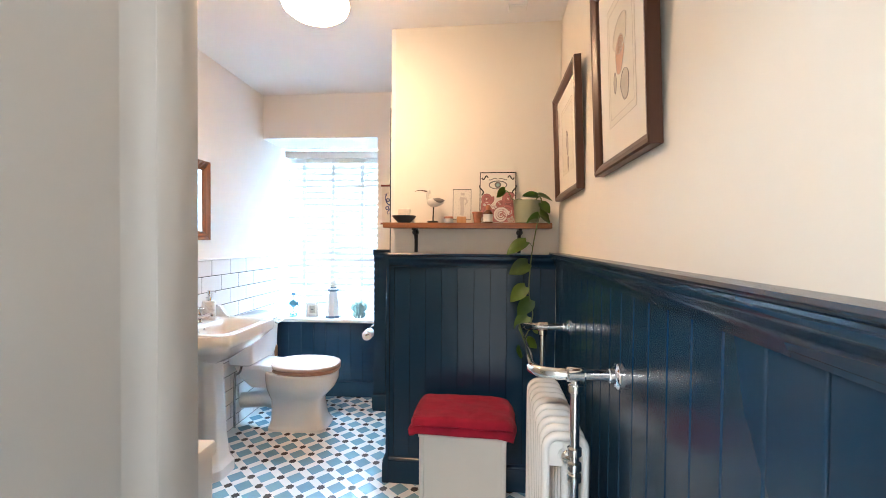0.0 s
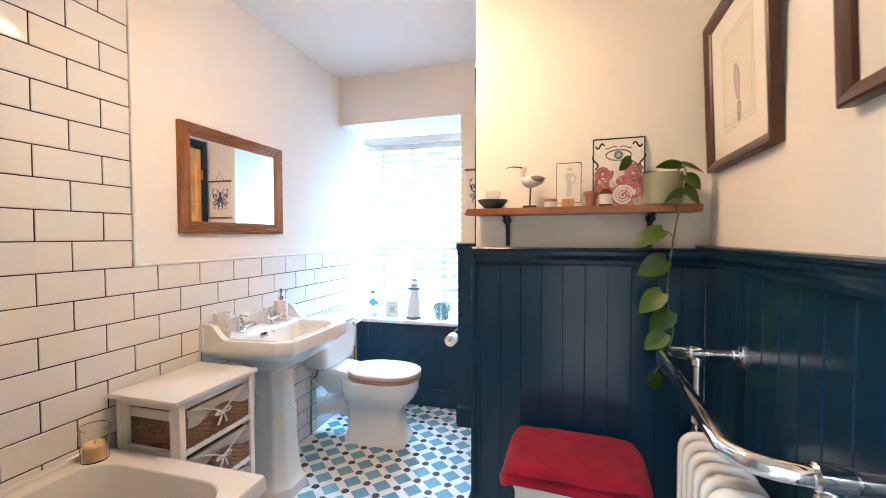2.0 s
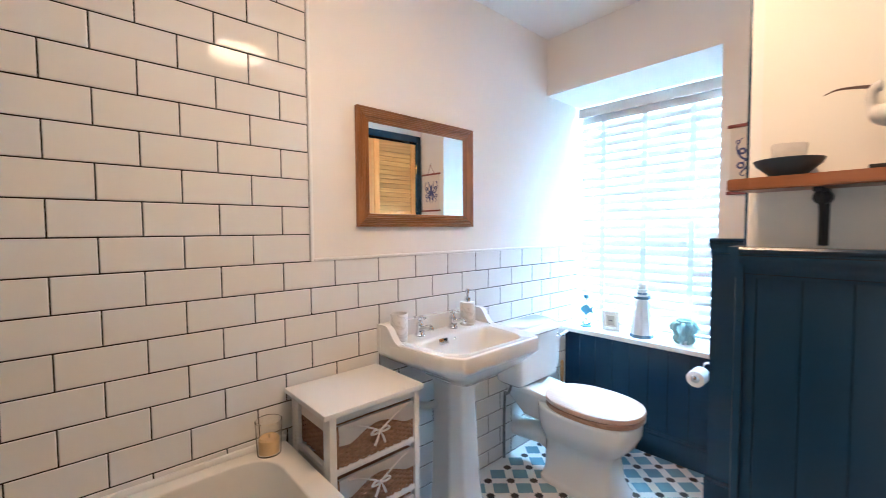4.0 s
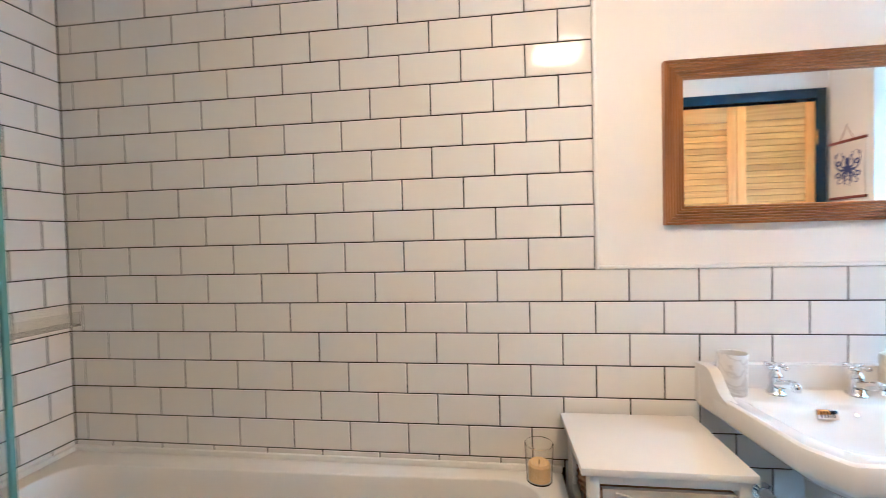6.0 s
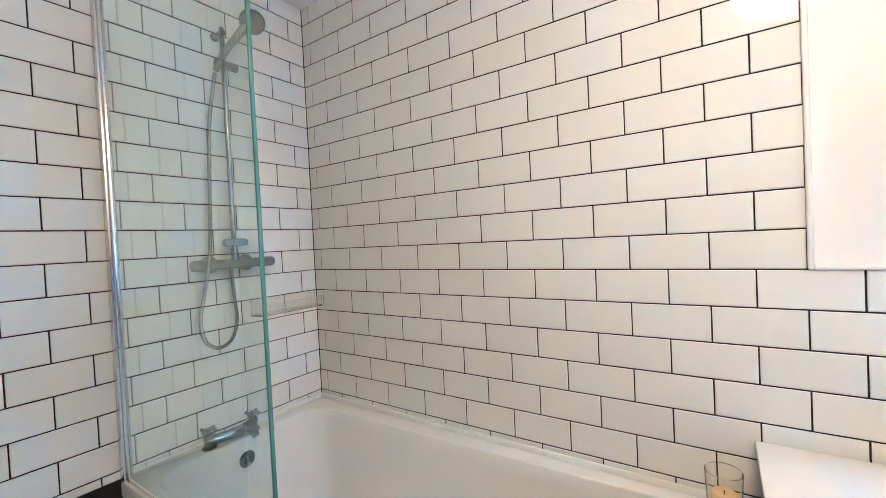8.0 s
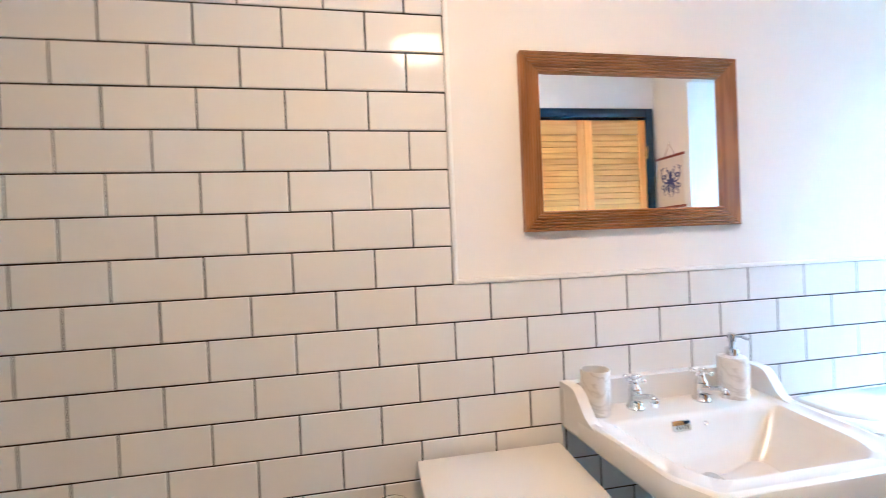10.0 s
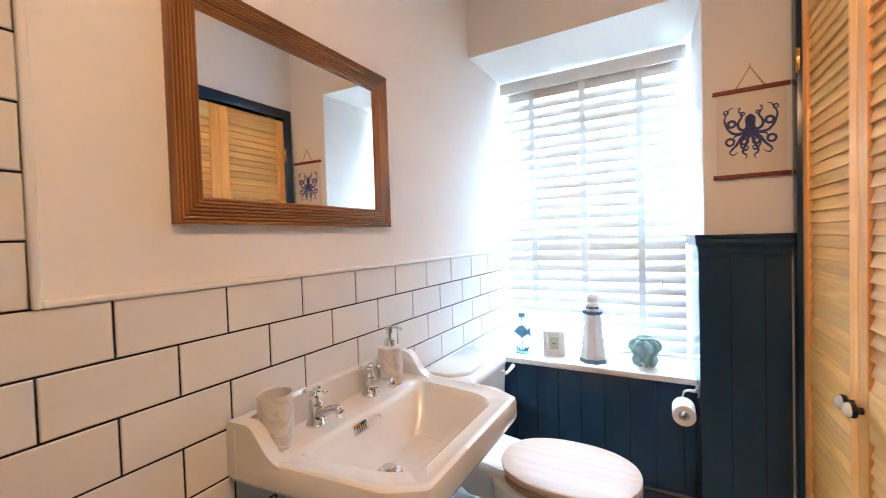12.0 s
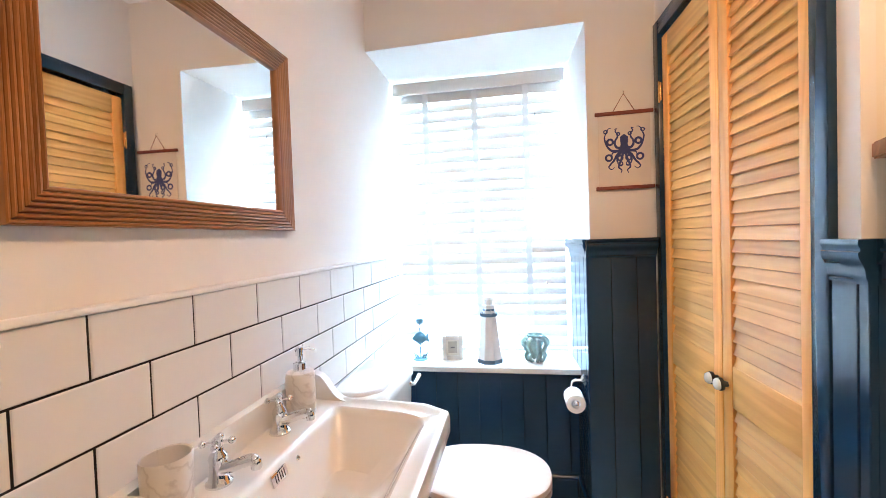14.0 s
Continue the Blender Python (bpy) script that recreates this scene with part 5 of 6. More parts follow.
def folded_towel():
    t = thing("towel", SK @ pose(-0.065, 1.940, 0.448), "crimson terry towel folded on the laundry bin", "towel")
    for k, (w, d, z0, z1) in enumerate(((0.250, 0.178, 0.0, 0.040), (0.242, 0.170, 0.037, 0.074))):
        bm = B()
        nx, ny = 34, 24

        def sheet(top):
            out = []
            for j in range(ny + 1):
                row = []
                for i in range(nx + 1):
                    a, b = 2 * i / nx - 1, 2 * j / ny - 1
                    edge = max(abs(a), abs(b))
                    r = (1 - (edge - 0.80) / 0.20) if edge > 0.80 else 1
                    r = math.sqrt(max(0, 1 - (1 - r) ** 2))
                    mid = (z0 + z1) / 2
                    corner = (abs(a) * abs(b)) ** 4
                    x, y = a * w * (1 - 0.07 * corner), b * d * (1 - 0.09 * corner)
                    z = mid + (1 if top else -1) * r * (z1 - z0) / 2
                    lump = noise.noise(Vector((x * 9, y * 9, k * 7.0 + (3 if top else 0)))) * 0.011 + noise.noise(Vector((x * 26, y * 26, k * 3.0))) * 0.002
                    over = max(0, abs(a) - 0.74) / 0.26
                    front = max(0, -b - 0.80) / 0.20
                    z += (lump if top or k else 0) - 0.016 * over ** 1.5 - 0.012 * front ** 1.5
                    if z < 0.002 and abs(x + 0.005) < 0.205 and -0.170 < y < 0.15:
                        z = 0.002
                    x += 0.012 * noise.noise(Vector((y * 7, z * 10, k + 1.5)))
                    y += 0.008 * noise.noise(Vector((x * 7, z * 10, k + 5.5)))
                    row.append(bm.verts.new((x, y, z)))
                out.append(row)
            return out
        A, C = sheet(False), sheet(True)
        for S in (A, C):
            for j in range(ny):
                for i in range(nx):
                    bm.faces.new((S[j][i], S[j][i + 1], S[j + 1][i + 1], S[j + 1][i]))
        ring = [(0, i) for i in range(nx)] + [(j, nx) for j in range(ny)] + [(ny, i) for i in range(nx, 0, -1)] + [(j, 0) for j in range(ny, 0, -1)]
        for (j, i), (j2, i2) in zip(ring, ring[1:] + ring[:1]):
            bm.faces.new((A[j][i], A[j2][i2], C[j2][i2], C[j][i]))
        part("fold", bm, "red_towel", t, smooth=80)


folded_towel()

# ---------------------------------------------------------------- shelf on the chimney breast
ST = 1.418
shelf = thing("wall_shelf", SK @ pose(0, 2.168, 0), "red-brown wooden shelf on black iron brackets", "shelf")
bm = prism([(-0.474, -0.001), (-0.506, -0.112), (0.362, -0.112), (0.362, -0.001)], ST - 0.028, ST, "z")
bmesh.ops.bevel(bm, geom=bm.edges[:], offset=0.003, segments=2, affect="EDGES")
part("board", bm, "shelf_wood", shelf)
for u in (-0.345, 0.206):
    b = part("bracket", bx(u - 0.009, u + 0.009, -0.012, -0.001, 1.262, ST - 0.028, bevel=0.002), "black_iron", shelf, "black cast iron bracket")
    part("arm", bx(u - 0.008, u + 0.008, -0.098, -0.010, ST - 0.038, ST - 0.0285, bevel=0.002), "black_iron", b)
    part("scroll", tube(bend([(u, -0.008, 1.275), (u, -0.022, 1.32), (u, -0.045, 1.358), (u, -0.085, 1.382)]), 0.006, 8), "black_iron", b)
    part("boss", lathe([(0.013, -0.022), (0.016, -0.018), (0.016, 0.018), (0.013, 0.022)], 14, at=(u, -0.026, ST - 0.048), axis="y"), "black_iron", b)


def on_shelf(name, u, v, label, category, turn=0):
    return thing(name, SK @ pose(u, v, ST, 0, 0, turn), label, category)


o = on_shelf("bowl", -0.400, 2.100, "dark slate bowl holding a block of pale soap", "bowl")
part("bowl_body", lathe([(0.028, 0), (0.033, 0.003), (0.058, 0.026), (0.064, 0.037), (0.061, 0.038), (0.050, 0.024), (0.022, 0.009), (0.001, 0.008)], 28), "slate_bowl", o)
o = thing("soap_block", SK @ pose(-0.398, 2.095, ST + 0.022, 0, 0, 12), "rough pale stone-coloured soap block in the bowl", "soap")
bm = bx(-0.031, 0.031, -0.018, 0.018, 0, 0.052, bevel=0.006)
for v in bm.verts:
    v.co += Vector((1, 1, 1)) * noise.noise(v.co * 40) * 0.004
part("block", bm, "stone", o)


def wader():
    t = on_shelf("bird_ornament", -0.245, 2.095, "carved wooden wader bird on a dark stand", "ornament")
    part("base", bx(-0.024, 0.024, -0.016, 0.016, 0, 0.009, bevel=0.002), "black_iron", t)
    t.scale = (1.12, 1.12, 1.08)
    part("rod", tube([(0, 0, 0.009), (0.003, 0, 0.085)], 0.0032, 8), "black_iron", t)
    body = bend([(0.052, 0, 0.098), (0.025, 0, 0.100), (-0.005, 0, 0.100), (-0.022, 0, 0.112), (-0.026, 0, 0.135), (-0.020, 0, 0.150), (-0.012, 0, 0.152)], 5)
    n = len(body)
    rad = [0.002 + (0.022 * math.sin(math.pi * min(1, i / (n * 0.55))) if i < n * 0.55 else 0) for i in range(n)]
    rad = [max(q, 0.008 if i > n * 0.4 else 0.002) for i, q in enumerate(rad)]
    rad[-3:] = [0.011, 0.011, 0.005]
    part("body", tube(body, rad, 14), "bird_white", t, "weathered white body")
    part("wing", lathe([(0.001, -0.042), (0.011, -0.02), (0.014, 0.0), (0.009, 0.022), (0.001, 0.034)], 12, at=(0.022, -0.010, 0.107), axis="x"), "bird_grey", t, "grey wing")
    part("beak", tube(bend([(-0.020, 0, 0.151), (-0.045, 0, 0.156), (-0.070, 0, 0.158), (-0.088, 0, 0.152)]), [0.0038 - 0.0029 * i / 24 for i in range(25)], 8), "gold_wood", t, "long curved beak")


wader()
o = on_shelf("jar", -0.160, 2.070, "small pot of balm with a copper lid", "jar")
part("pot", lathe([(0.023, 0), (0.024, 0.002), (0.024, 0.020), (0.020, 0.022)], 22), "label_white", o)
part("lid", lathe([(0.0245, 0.021), (0.0245, 0.030), (0.022, 0.032), (0.001, 0.032)], 22), "terracotta", o, "copper lid")


def glass_card():
    t = on_shelf("glass_frame", -0.094, 2.110, "thin metal and glass frame holding a pressed figure study", "picture frame")
    for s in (-1, 1):
        part("edge", bx(s * 0.047 - 0.0012, s * 0.047 + 0.0012, -0.002, 0.002, 0.018, 0.176), "black_iron", t, smooth=0)
        part("edge", bx(-0.047, 0.047, -0.002, 0.002, (0.018 if s < 0 else 0.176) - 0.0012, (0.018 if s < 0 else 0.176) + 0.0012), "black_iron", t, smooth=0)
    g = part("glass", bx(-0.046, 0.046, -0.001, 0.001, 0.019, 0.175), "glass_thick", t, smooth=0)
    g.visible_shadow = False
    fig = B()
    for pts, r in (([(0, 0.040), (0.002, 0.085), (-0.002, 0.115)], 0.009), ([(-0.004, 0.115), (0.004, 0.135)], 0.013), ([(0.003, 0.145), (0.003, 0.158)], 0.010), ([(0.012, 0.135), (0.026, 0.115), (0.016, 0.095)], 0.004)):
        join_in(fig, tube(bend([(p[0], -0.003, p[1]) for p in pts], 4), r, 8))
    fig.transform(Matrix.Diagonal((1, 0.12, 1, 1)))
    part("study", fig, "stone", t, "pale cut-out shape")
    part("block", bx(-0.026, 0.022, -0.016, 0.016, 0, 0.034, bevel=0.002), "brush_wood", t, "wooden block foot")


glass_card()
o = on_shelf("flower_pot", -0.012, 2.080, "tiny terracotta flower pot", "pot")
part("pot", lathe([(0.016, 0), (0.018, 0.003), (0.023, 0.044), (0.026, 0.045), (0.027, 0.056), (0.024, 0.057), (0.020, 0.04), (0.001, 0.03)], 24), "terracotta", o)
o = on_shelf("bottle", 0.042, 2.075, "small amber bottle with a white label and tan cap", "bottle")
part("body", lathe([(0.023, 0), (0.024, 0.003), (0.024, 0.050), (0.018, 0.058), (0.011, 0.062), (0.011, 0.068)], 24), "amber", o)
part("label", lathe([(0.0243, 0.006), (0.0243, 0.044)], 24, cap=False), "label_white", o, "white paper label")
part("cap", lathe([(0.0125, 0.064), (0.0125, 0.088), (0.010, 0.090), (0.001, 0.090)], 20), "terracotta", o, "tan cap")


def art_card():
    t = thing("art_card", SK @ pose(0.092, 2.146, ST, -3.5, 0, 0), "black-edged art card with an eye and pink tentacles", "art print")
    part("board", bx(-0.094, 0.094, -0.002, 0.002, 0.001, 0.270), "mount", t, smooth=0)
    bm = B()
    for s in (-1, 1):
        box(bm, s * 0.0935 - 0.0022, s * 0.0935 + 0.0022, -0.0040, 0.0022, 0, 0.273)
        box(bm, -0.0913, 0.0913, -0.0040, 0.0022, (0.0 if s < 0 else 0.2686), (0.0044 if s < 0 else 0.273))
    part("edge", bm, "black_iron", t, "thin black edge", smooth=0)

    def flat(bm):
        bm.transform(Matrix.Diagonal((1, 0.08, 1, 1)))
        bm.transform(Matrix.Translation((0, -0.0024, 0)))
        return bm
    def coil(x, z, r, s, start, width, mat_name, turns=2.4, n=34):
        pts = [(x + r * (1 - 0.92 * i / n) * math.cos(start + s * turns * 2 * math.pi * i / n), 0, z + r * (1 - 0.92 * i / n) * math.sin(start + s * turns * 2 * math.pi * i / n)) for i in range(n)]
        part("tentacle_shade", flat(tube(pts, [width * 1.25 * (1 - 0.6 * i / n) for i in range(n)], 8)), "tan_dark", t)
        ob = flat(tube(pts, [width * 0.72 * (1 - 0.6 * i / n) for i in range(n)], 8))
        ob.transform(Matrix.Translation((0, -0.0008, 0)))
        part("tentacle", ob, mat_name, t)
    for s in (-1, 1):
        coil(s * 0.056, 0.132, 0.030, s, 0.4, 0.0078, "tan")
        coil(s * 0.050, 0.060, 0.034, -s, 2.0, 0.0085, "tan")
        coil(s * 0.070, 0.022, 0.018, s, 1.0, 0.0055, "pale_ink")
    wash = [(-0.088, 0.006)] + [(-0.088 + 0.176 * i / 24, 0.082 + 0.020 * math.sin(i * 0.9) + 0.022 * math.cos(i * 0.26)) for i in range(25)] + [(0.088, 0.006)]
    part("wash", prism(wash, -0.0026, -0.0021, "y"), "tan", t, "mottled pink wash", smooth=0)
    coil(0.018, 0.045, 0.040, 1, 0.0, 0.0085, "linen", 3.2, 44)
    for k, (x, z, r, q) in enumerate(((-0.060, 0.098, 0.016, 0.0050), (0.066, 0.100, 0.014, 0.0046), (-0.020, 0.088, 0.013, 0.0042), (-0.074, 0.060, 0.012, 0.0040), (0.072, 0.062, 0.013, 0.0042), (-0.040, 0.020, 0.015, 0.0046))):
        coil(x, z, r, (-1) ** k, 0.7 * k, q, "tan_dark" if k % 2 else "linen", 2.0, 22)
    part("torso", flat(lathe([(0.010, 0.0), (0.016, 0.020), (0.012, 0.045), (0.024, 0.064), (0.001, 0.076)], 16, at=(0.0, 0, 0.108))), "linen", t, "pale drawn shape")
    coil(0.012, 0.105, 0.022, -1, 1.2, 0.0060, "tan")
    for s in (-1, 1):
        lid = [(s * 0.046 * math.cos(q), 0, 0.205 + 0.021 * math.sin(q)) for q in [math.pi / 2 * i / 10 for i in range(11)]]
        part("eyelid", flat(tube(lid, 0.0030, 6)), "grey_ink", t)
        part("eyelid", flat(tube([(p[0], 0, 0.410 - p[2]) for p in lid], 0.0026, 6)), "grey_ink", t)
        part("brow", flat(tube([(s * (0.004 + 0.004 * i), 0, 0.236 + 0.004 * math.sin(i * 0.5)) for i in range(12)], 0.0022, 6)), "grey_ink", t)
        part("curl", flat(tube([(s * (0.052 + 0.0022 * i), 0, 0.244 + 0.010 * math.sin(i * 0.42)) for i in range(16)], 0.0032, 6)), "black_iron", t)
        part("curl", flat(tube([(s * (0.086 - 0.010 * math.sin(i * 0.5)), 0, 0.150 + 0.005 * i) for i in range(12)], 0.0034, 6)), "black_iron", t)
    part("iris", flat(ball(0.017, (0, 0, 0.205), 16)), "grey_ink", t, "grey drawn iris")
    part("pupil", flat(ball(0.009, (0, -0.02, 0.205), 12)), "aqua", t)


art_card()


def pothos():
    t = on_shelf("pothos_plant", 0.240, 2.105, "trailing pothos plant in a sage green pot on the shelf", "plant")
    part("pot", lathe([(0.055, 0), (0.060, 0.004), (0.070, 0.112), (0.068, 0.116), (0.064, 0.112), (0.060, 0.098), (0.001, 0.096)], 36), "sage_pot", t, "sage green pot")
    part("soil", lathe([(0.001, 0.100), (0.060, 0.098), (0.001, 0.0985)], 20), "slate_bowl", t)

    def leaf_shape():
        bm = B()
        n = 9
        rows = []
        for i in range(n):
            s = i / (n - 1)
            half = 0.46 * math.sin(math.pi * min(1, s * 0.90 + 0.10)) ** 0.75 * (1 - 0.38 * s) if s < 1 else 0.0
            rows.append([Vector((s - 0.09 * abs(k / 2 - 1) * (1 - s), (k / 2 - 1) * half, 0.10 * abs(k / 2 - 1) * half * 2 - 0.16 * s * s)) for k in range(5)])
        loft(bm, rows, False, False, closed=False)
        return bm

    def place_leaf(bm, size, m):
        bm.transform(m @ Matrix.Diagonal((size, size, size, 1)))
        bmesh.ops.solidify(bm, geom=bm.faces[:], thickness=0.0006)
        part("leaf", bm, "leaf", t, smooth=70)

    def leaf(at, size, yaw, droop, roll=0):
        place_leaf(leaf_shape(), size, pose(*at, 0, 0, yaw) @ pose(0, 0, 0, 0, droop, 0) @ pose(0, 0, 0, roll, 0, 0))

    def facing_leaf(base, tip, turn):
        """A leaf hanging from base to tip, its face towards the door and turned a little."""
        base, tip = Vector(base), Vector(tip)
        x = (tip - base).normalized()
        z = Vector((0, -1, 0.25))
        z = (z - x * z.dot(x)).normalized()
        y = z.cross(x)
        m = Matrix((x, y, z)).transposed().to_4x4()
        place_leaf(leaf_shape(), (tip - base).length * 1.03, Matrix.Translation(base) @ m @ pose(0, 0, 0, turn, 0, 0))
    v0, L = -0.075, Vector((-0.240, 0, -ST))
    stem = bend([(0.03, -0.01, 0.10), (0.058, -0.030, 0.135), (0.066, -0.055, 0.10), (0.052, v0, 0.02), (0.042, v0, -0.02), (0.024, v0, -0.125), (0.012, v0, -0.235), (0.008, v0, -0.325), (0.014, v0, -0.39), (0.028, v0, -0.455), (0.010, v0, -0.53), (-0.015, v0, -0.585)], 5)
    part("stem", tube(stem, 0.0028, 8), "stem", t)
    for base, tip, turn in (((-0.008, 1.323), (-0.107, 1.271), 38), ((0.002, 1.216), (-0.090, 1.167), 8), ((-0.008, 1.099), (-0.086, 1.031), 25), ((0.018, 1.035), (-0.046, 0.961), -6),
                            ((0.003, 0.953), (-0.066, 0.898), 20), ((-0.031, 0.806), (-0.023, 0.744), -20), ((0.035, 0.90), (0.075, 0.87), 15), ((0.0, 0.84), (0.050, 0.80), -10)):
        at = (base[0], v0, base[1] - ST)
        facing_leaf(at, (tip[0], v0 - 0.012, tip[1] - ST), turn)
        near = min(stem, key=lambda p: (Vector(p) - Vector(at) - Vector((0, 0, -0.03))).length)
        part("leaf_stalk", tube(bend([tuple(near), tuple((Vector(near) + Vector(at)) / 2 + Vector((0.004, 0, 0.006))), at], 4), 0.0016, 6), "stem", t)
    for (x, y, z), size, yaw, droop, roll in (
            ((0.052, -0.045, 0.140), 0.080, 5, 15, 30), ((0.050, -0.05, 0.135), 0.085, 150, -10, 25), ((0.055, v0, 0.055), 0.085, 15, 40, 55), ((0.060, -0.06, 0.04), 0.080, 175, 25, 35), ((0.065, -0.055, 0.10), 0.070, 330, 45, 40)):
        leaf((x, y, z), size, yaw, droop, roll)
    arch = bend([(0.01, 0, 0.10), (-0.035, -0.04, 0.120), (-0.075, -0.055, 0.115), (-0.095, -0.055, 0.150), (-0.115, -0.055, 0.165)], 5)
    part("stem", tube(arch, 0.0024, 8), "stem", t)
    leaf((-0.113, -0.055, 0.166), 0.065, 200, 35, 60)


pothos()

# ---------------------------------------------------------------- things in the window recess
SZ = 0.666


def lighthouse():
    t = thing("lighthouse_ornament", pose(-1.091, 3.385, SZ), "distressed white wooden lighthouse ornament on the sill", "ornament")

    def octo(r, z):
        return [Vector((r * math.cos(math.pi / 8 + i * math.pi / 4), r * math.sin(math.pi / 8 + i * math.pi / 4), z)) for i in range(8)]
    part("foot", loft(B(), [octo(0.066, 0), octo(0.064, 0.018)]), "ring_blue", t, "blue-grey foot", smooth=0)
    part("tower", loft(B(), [octo(0.061, 0.018), octo(0.036, 0.225)]), "distressed", t, smooth=0)
    part("gallery", loft(B(), [octo(0.044, 0.225), octo(0.046, 0.232), octo(0.046, 0.240)]), "ring_blue", t, "blue-grey gallery", smooth=0)
    for i in range(10):
        a = 2 * math.pi * i / 10
        part("railing_post", tube([(0.042 * math.cos(a), 0.042 * math.sin(a), 0.240), (0.042 * math.cos(a), 0.042 * math.sin(a), 0.262)], 0.0015, 6), "distressed", t)
    part("lantern", loft(B(), [octo(0.030, 0.240), octo(0.030, 0.272), octo(0.034, 0.274), octo(0.034, 0.280), octo(0.024, 0.283), octo(0.023, 0.303), octo(0.028, 0.306), octo(0.022, 0.318), octo(0.004, 0.325)]), "distressed", t, smooth=0)
    part("lantern_band", loft(B(), [octo(0.0305, 0.252), octo(0.0305, 0.262)]), "ring_blue", t, smooth=0)


lighthouse()


def small_frame():
    t = thing("photo_frame", pose(-1.280, 3.400, SZ, 8, 0, 8) @ pose(0, 0, 0), "small weathered white photo frame standing on the sill", "photo frame")
    for k, (x0, x1, z0, z1) in enumerate(((-0.053, -0.032, 0, 0.130), (0.032, 0.053, 0, 0.130), (-0.032, 0.032, 0, 0.024), (-0.032, 0.032, 0.106, 0.130))):
        part("frame_bar", bx(x0, x1, -0.010, 0.006, z0, z1, bevel=0.003), "distressed", t)
    part("photo", bx(-0.033, 0.033, 0.0, 0.003, 0.022, 0.108), "mount", t, smooth=0)
    part("picture", bx(-0.022, 0.022, -0.0012, 0.0, 0.034, 0.096), "pale_ink", t, "faded grey picture", smooth=0)
    part("mark", bx(-0.010, 0.010, -0.0020, -0.0012, 0.060, 0.068), "grey_ink", t, smooth=0)
    part("strut", bx(-0.012, 0.012, 0.006, 0.010, 0.004, 0.10), "distressed", t, smooth=0, m=pose(0, 0.0, 0, 0, 0, 0))


small_frame()


def fish():
    t = thing("fish_ornament", pose(-1.446, 3.395, SZ), "blue tin fish candle holder on a thin stem", "ornament")
    part("base", lathe([(0.036, 0), (0.034, 0.005), (0.006, 0.008), (0.004, 0.010)], 24), "fish_blue", t)
    part("stem", tube([(0, 0, 0.008), (0, 0, 0.185)], 0.0028, 8), "fish_blue", t)
    part("cup", lathe([(0.006, 0.182), (0.016, 0.186), (0.017, 0.205), (0.015, 0.205), (0.012, 0.19), (0.001, 0.188)], 18), "fish_blue", t)
    outline = [(-0.044, 0.108), (-0.030, 0.122), (-0.016, 0.136), (0.004, 0.142), (0.020, 0.132), (0.028, 0.118), (0.046, 0.135), (0.042, 0.112), (0.050, 0.088), (0.030, 0.098), (0.014, 0.084), (-0.004, 0.074), (-0.012, 0.086), (-0.032, 0.096)]
    bm = prism(outline, -0.004, 0.004, "y")
    bmesh.ops.bevel(bm, geom=bm.edges[:], offset=0.0012, segments=1, affect="EDGES")
    part("fish", bm, "fish_blue", t, "weathered blue fish", smooth=30)
    for x, lean, h in ((-0.022, -0.014, 0.040), (-0.010, -0.004, 0.030), (0.012, 0.006, 0.032), (0.022, 0.016, 0.042)):
        part("weed", prism([(x - 0.004, 0.004), (x + 0.004, 0.004), (x + lean * 0.7 + 0.003, h * 0.6), (x + lean, h), (x + lean * 0.5 - 0.003, h * 0.55)], -0.001, 0.001, "y"), "fish_blue", t, smooth=0)
    for s in (-1, 1):
        for k in range(3):
            part("weed", tube(bend([(s * 0.006, 0, 0.006), (s * (0.014 + 0.006 * k), 0, 0.022), (s * (0.020 + 0.010 * k), 0, 0.040 - 0.006 * k)]), [0.003 - 0.00014 * i for i in range(17)], 6), "fish_blue", t)


fish()


def tentacle_vase():
    t = thing("octopus_vase", pose(-0.871, 3.400, SZ), "aqua glazed candle holder with curling tentacle feet", "ornament")
    part("cup", lathe([(0.030, 0.02), (0.034, 0.05), (0.030, 0.09), (0.036, 0.115), (0.040, 0.130), (0.036, 0.131), (0.030, 0.115), (0.001, 0.10)], 28), "aqua", t)
    for k in range(8):
        a = 2 * math.pi * k / 8 + 0.2
        d = Vector((math.cos(a), math.sin(a), 0))
        pts = [d * 0.030 + Vector((0, 0, 0.112)), d * 0.050 + Vector((0, 0, 0.112)), d * 0.062 + Vector((0, 0, 0.090)), d * 0.050 + Vector((0, 0, 0.066)), d * 0.040 + Vector((0, 0, 0.050)), d * 0.048 + Vector((0, 0, 0.028)), d * 0.040 + Vector((0, 0, 0.010)), d * 0.026 + Vector((0, 0, 0.006))]
        path = bend(pts, 4)
        part("tentacle", tube(path, [0.0105 - 0.00012 * i for i in range(len(path))], 10), "aqua", t)


tentacle_vase()

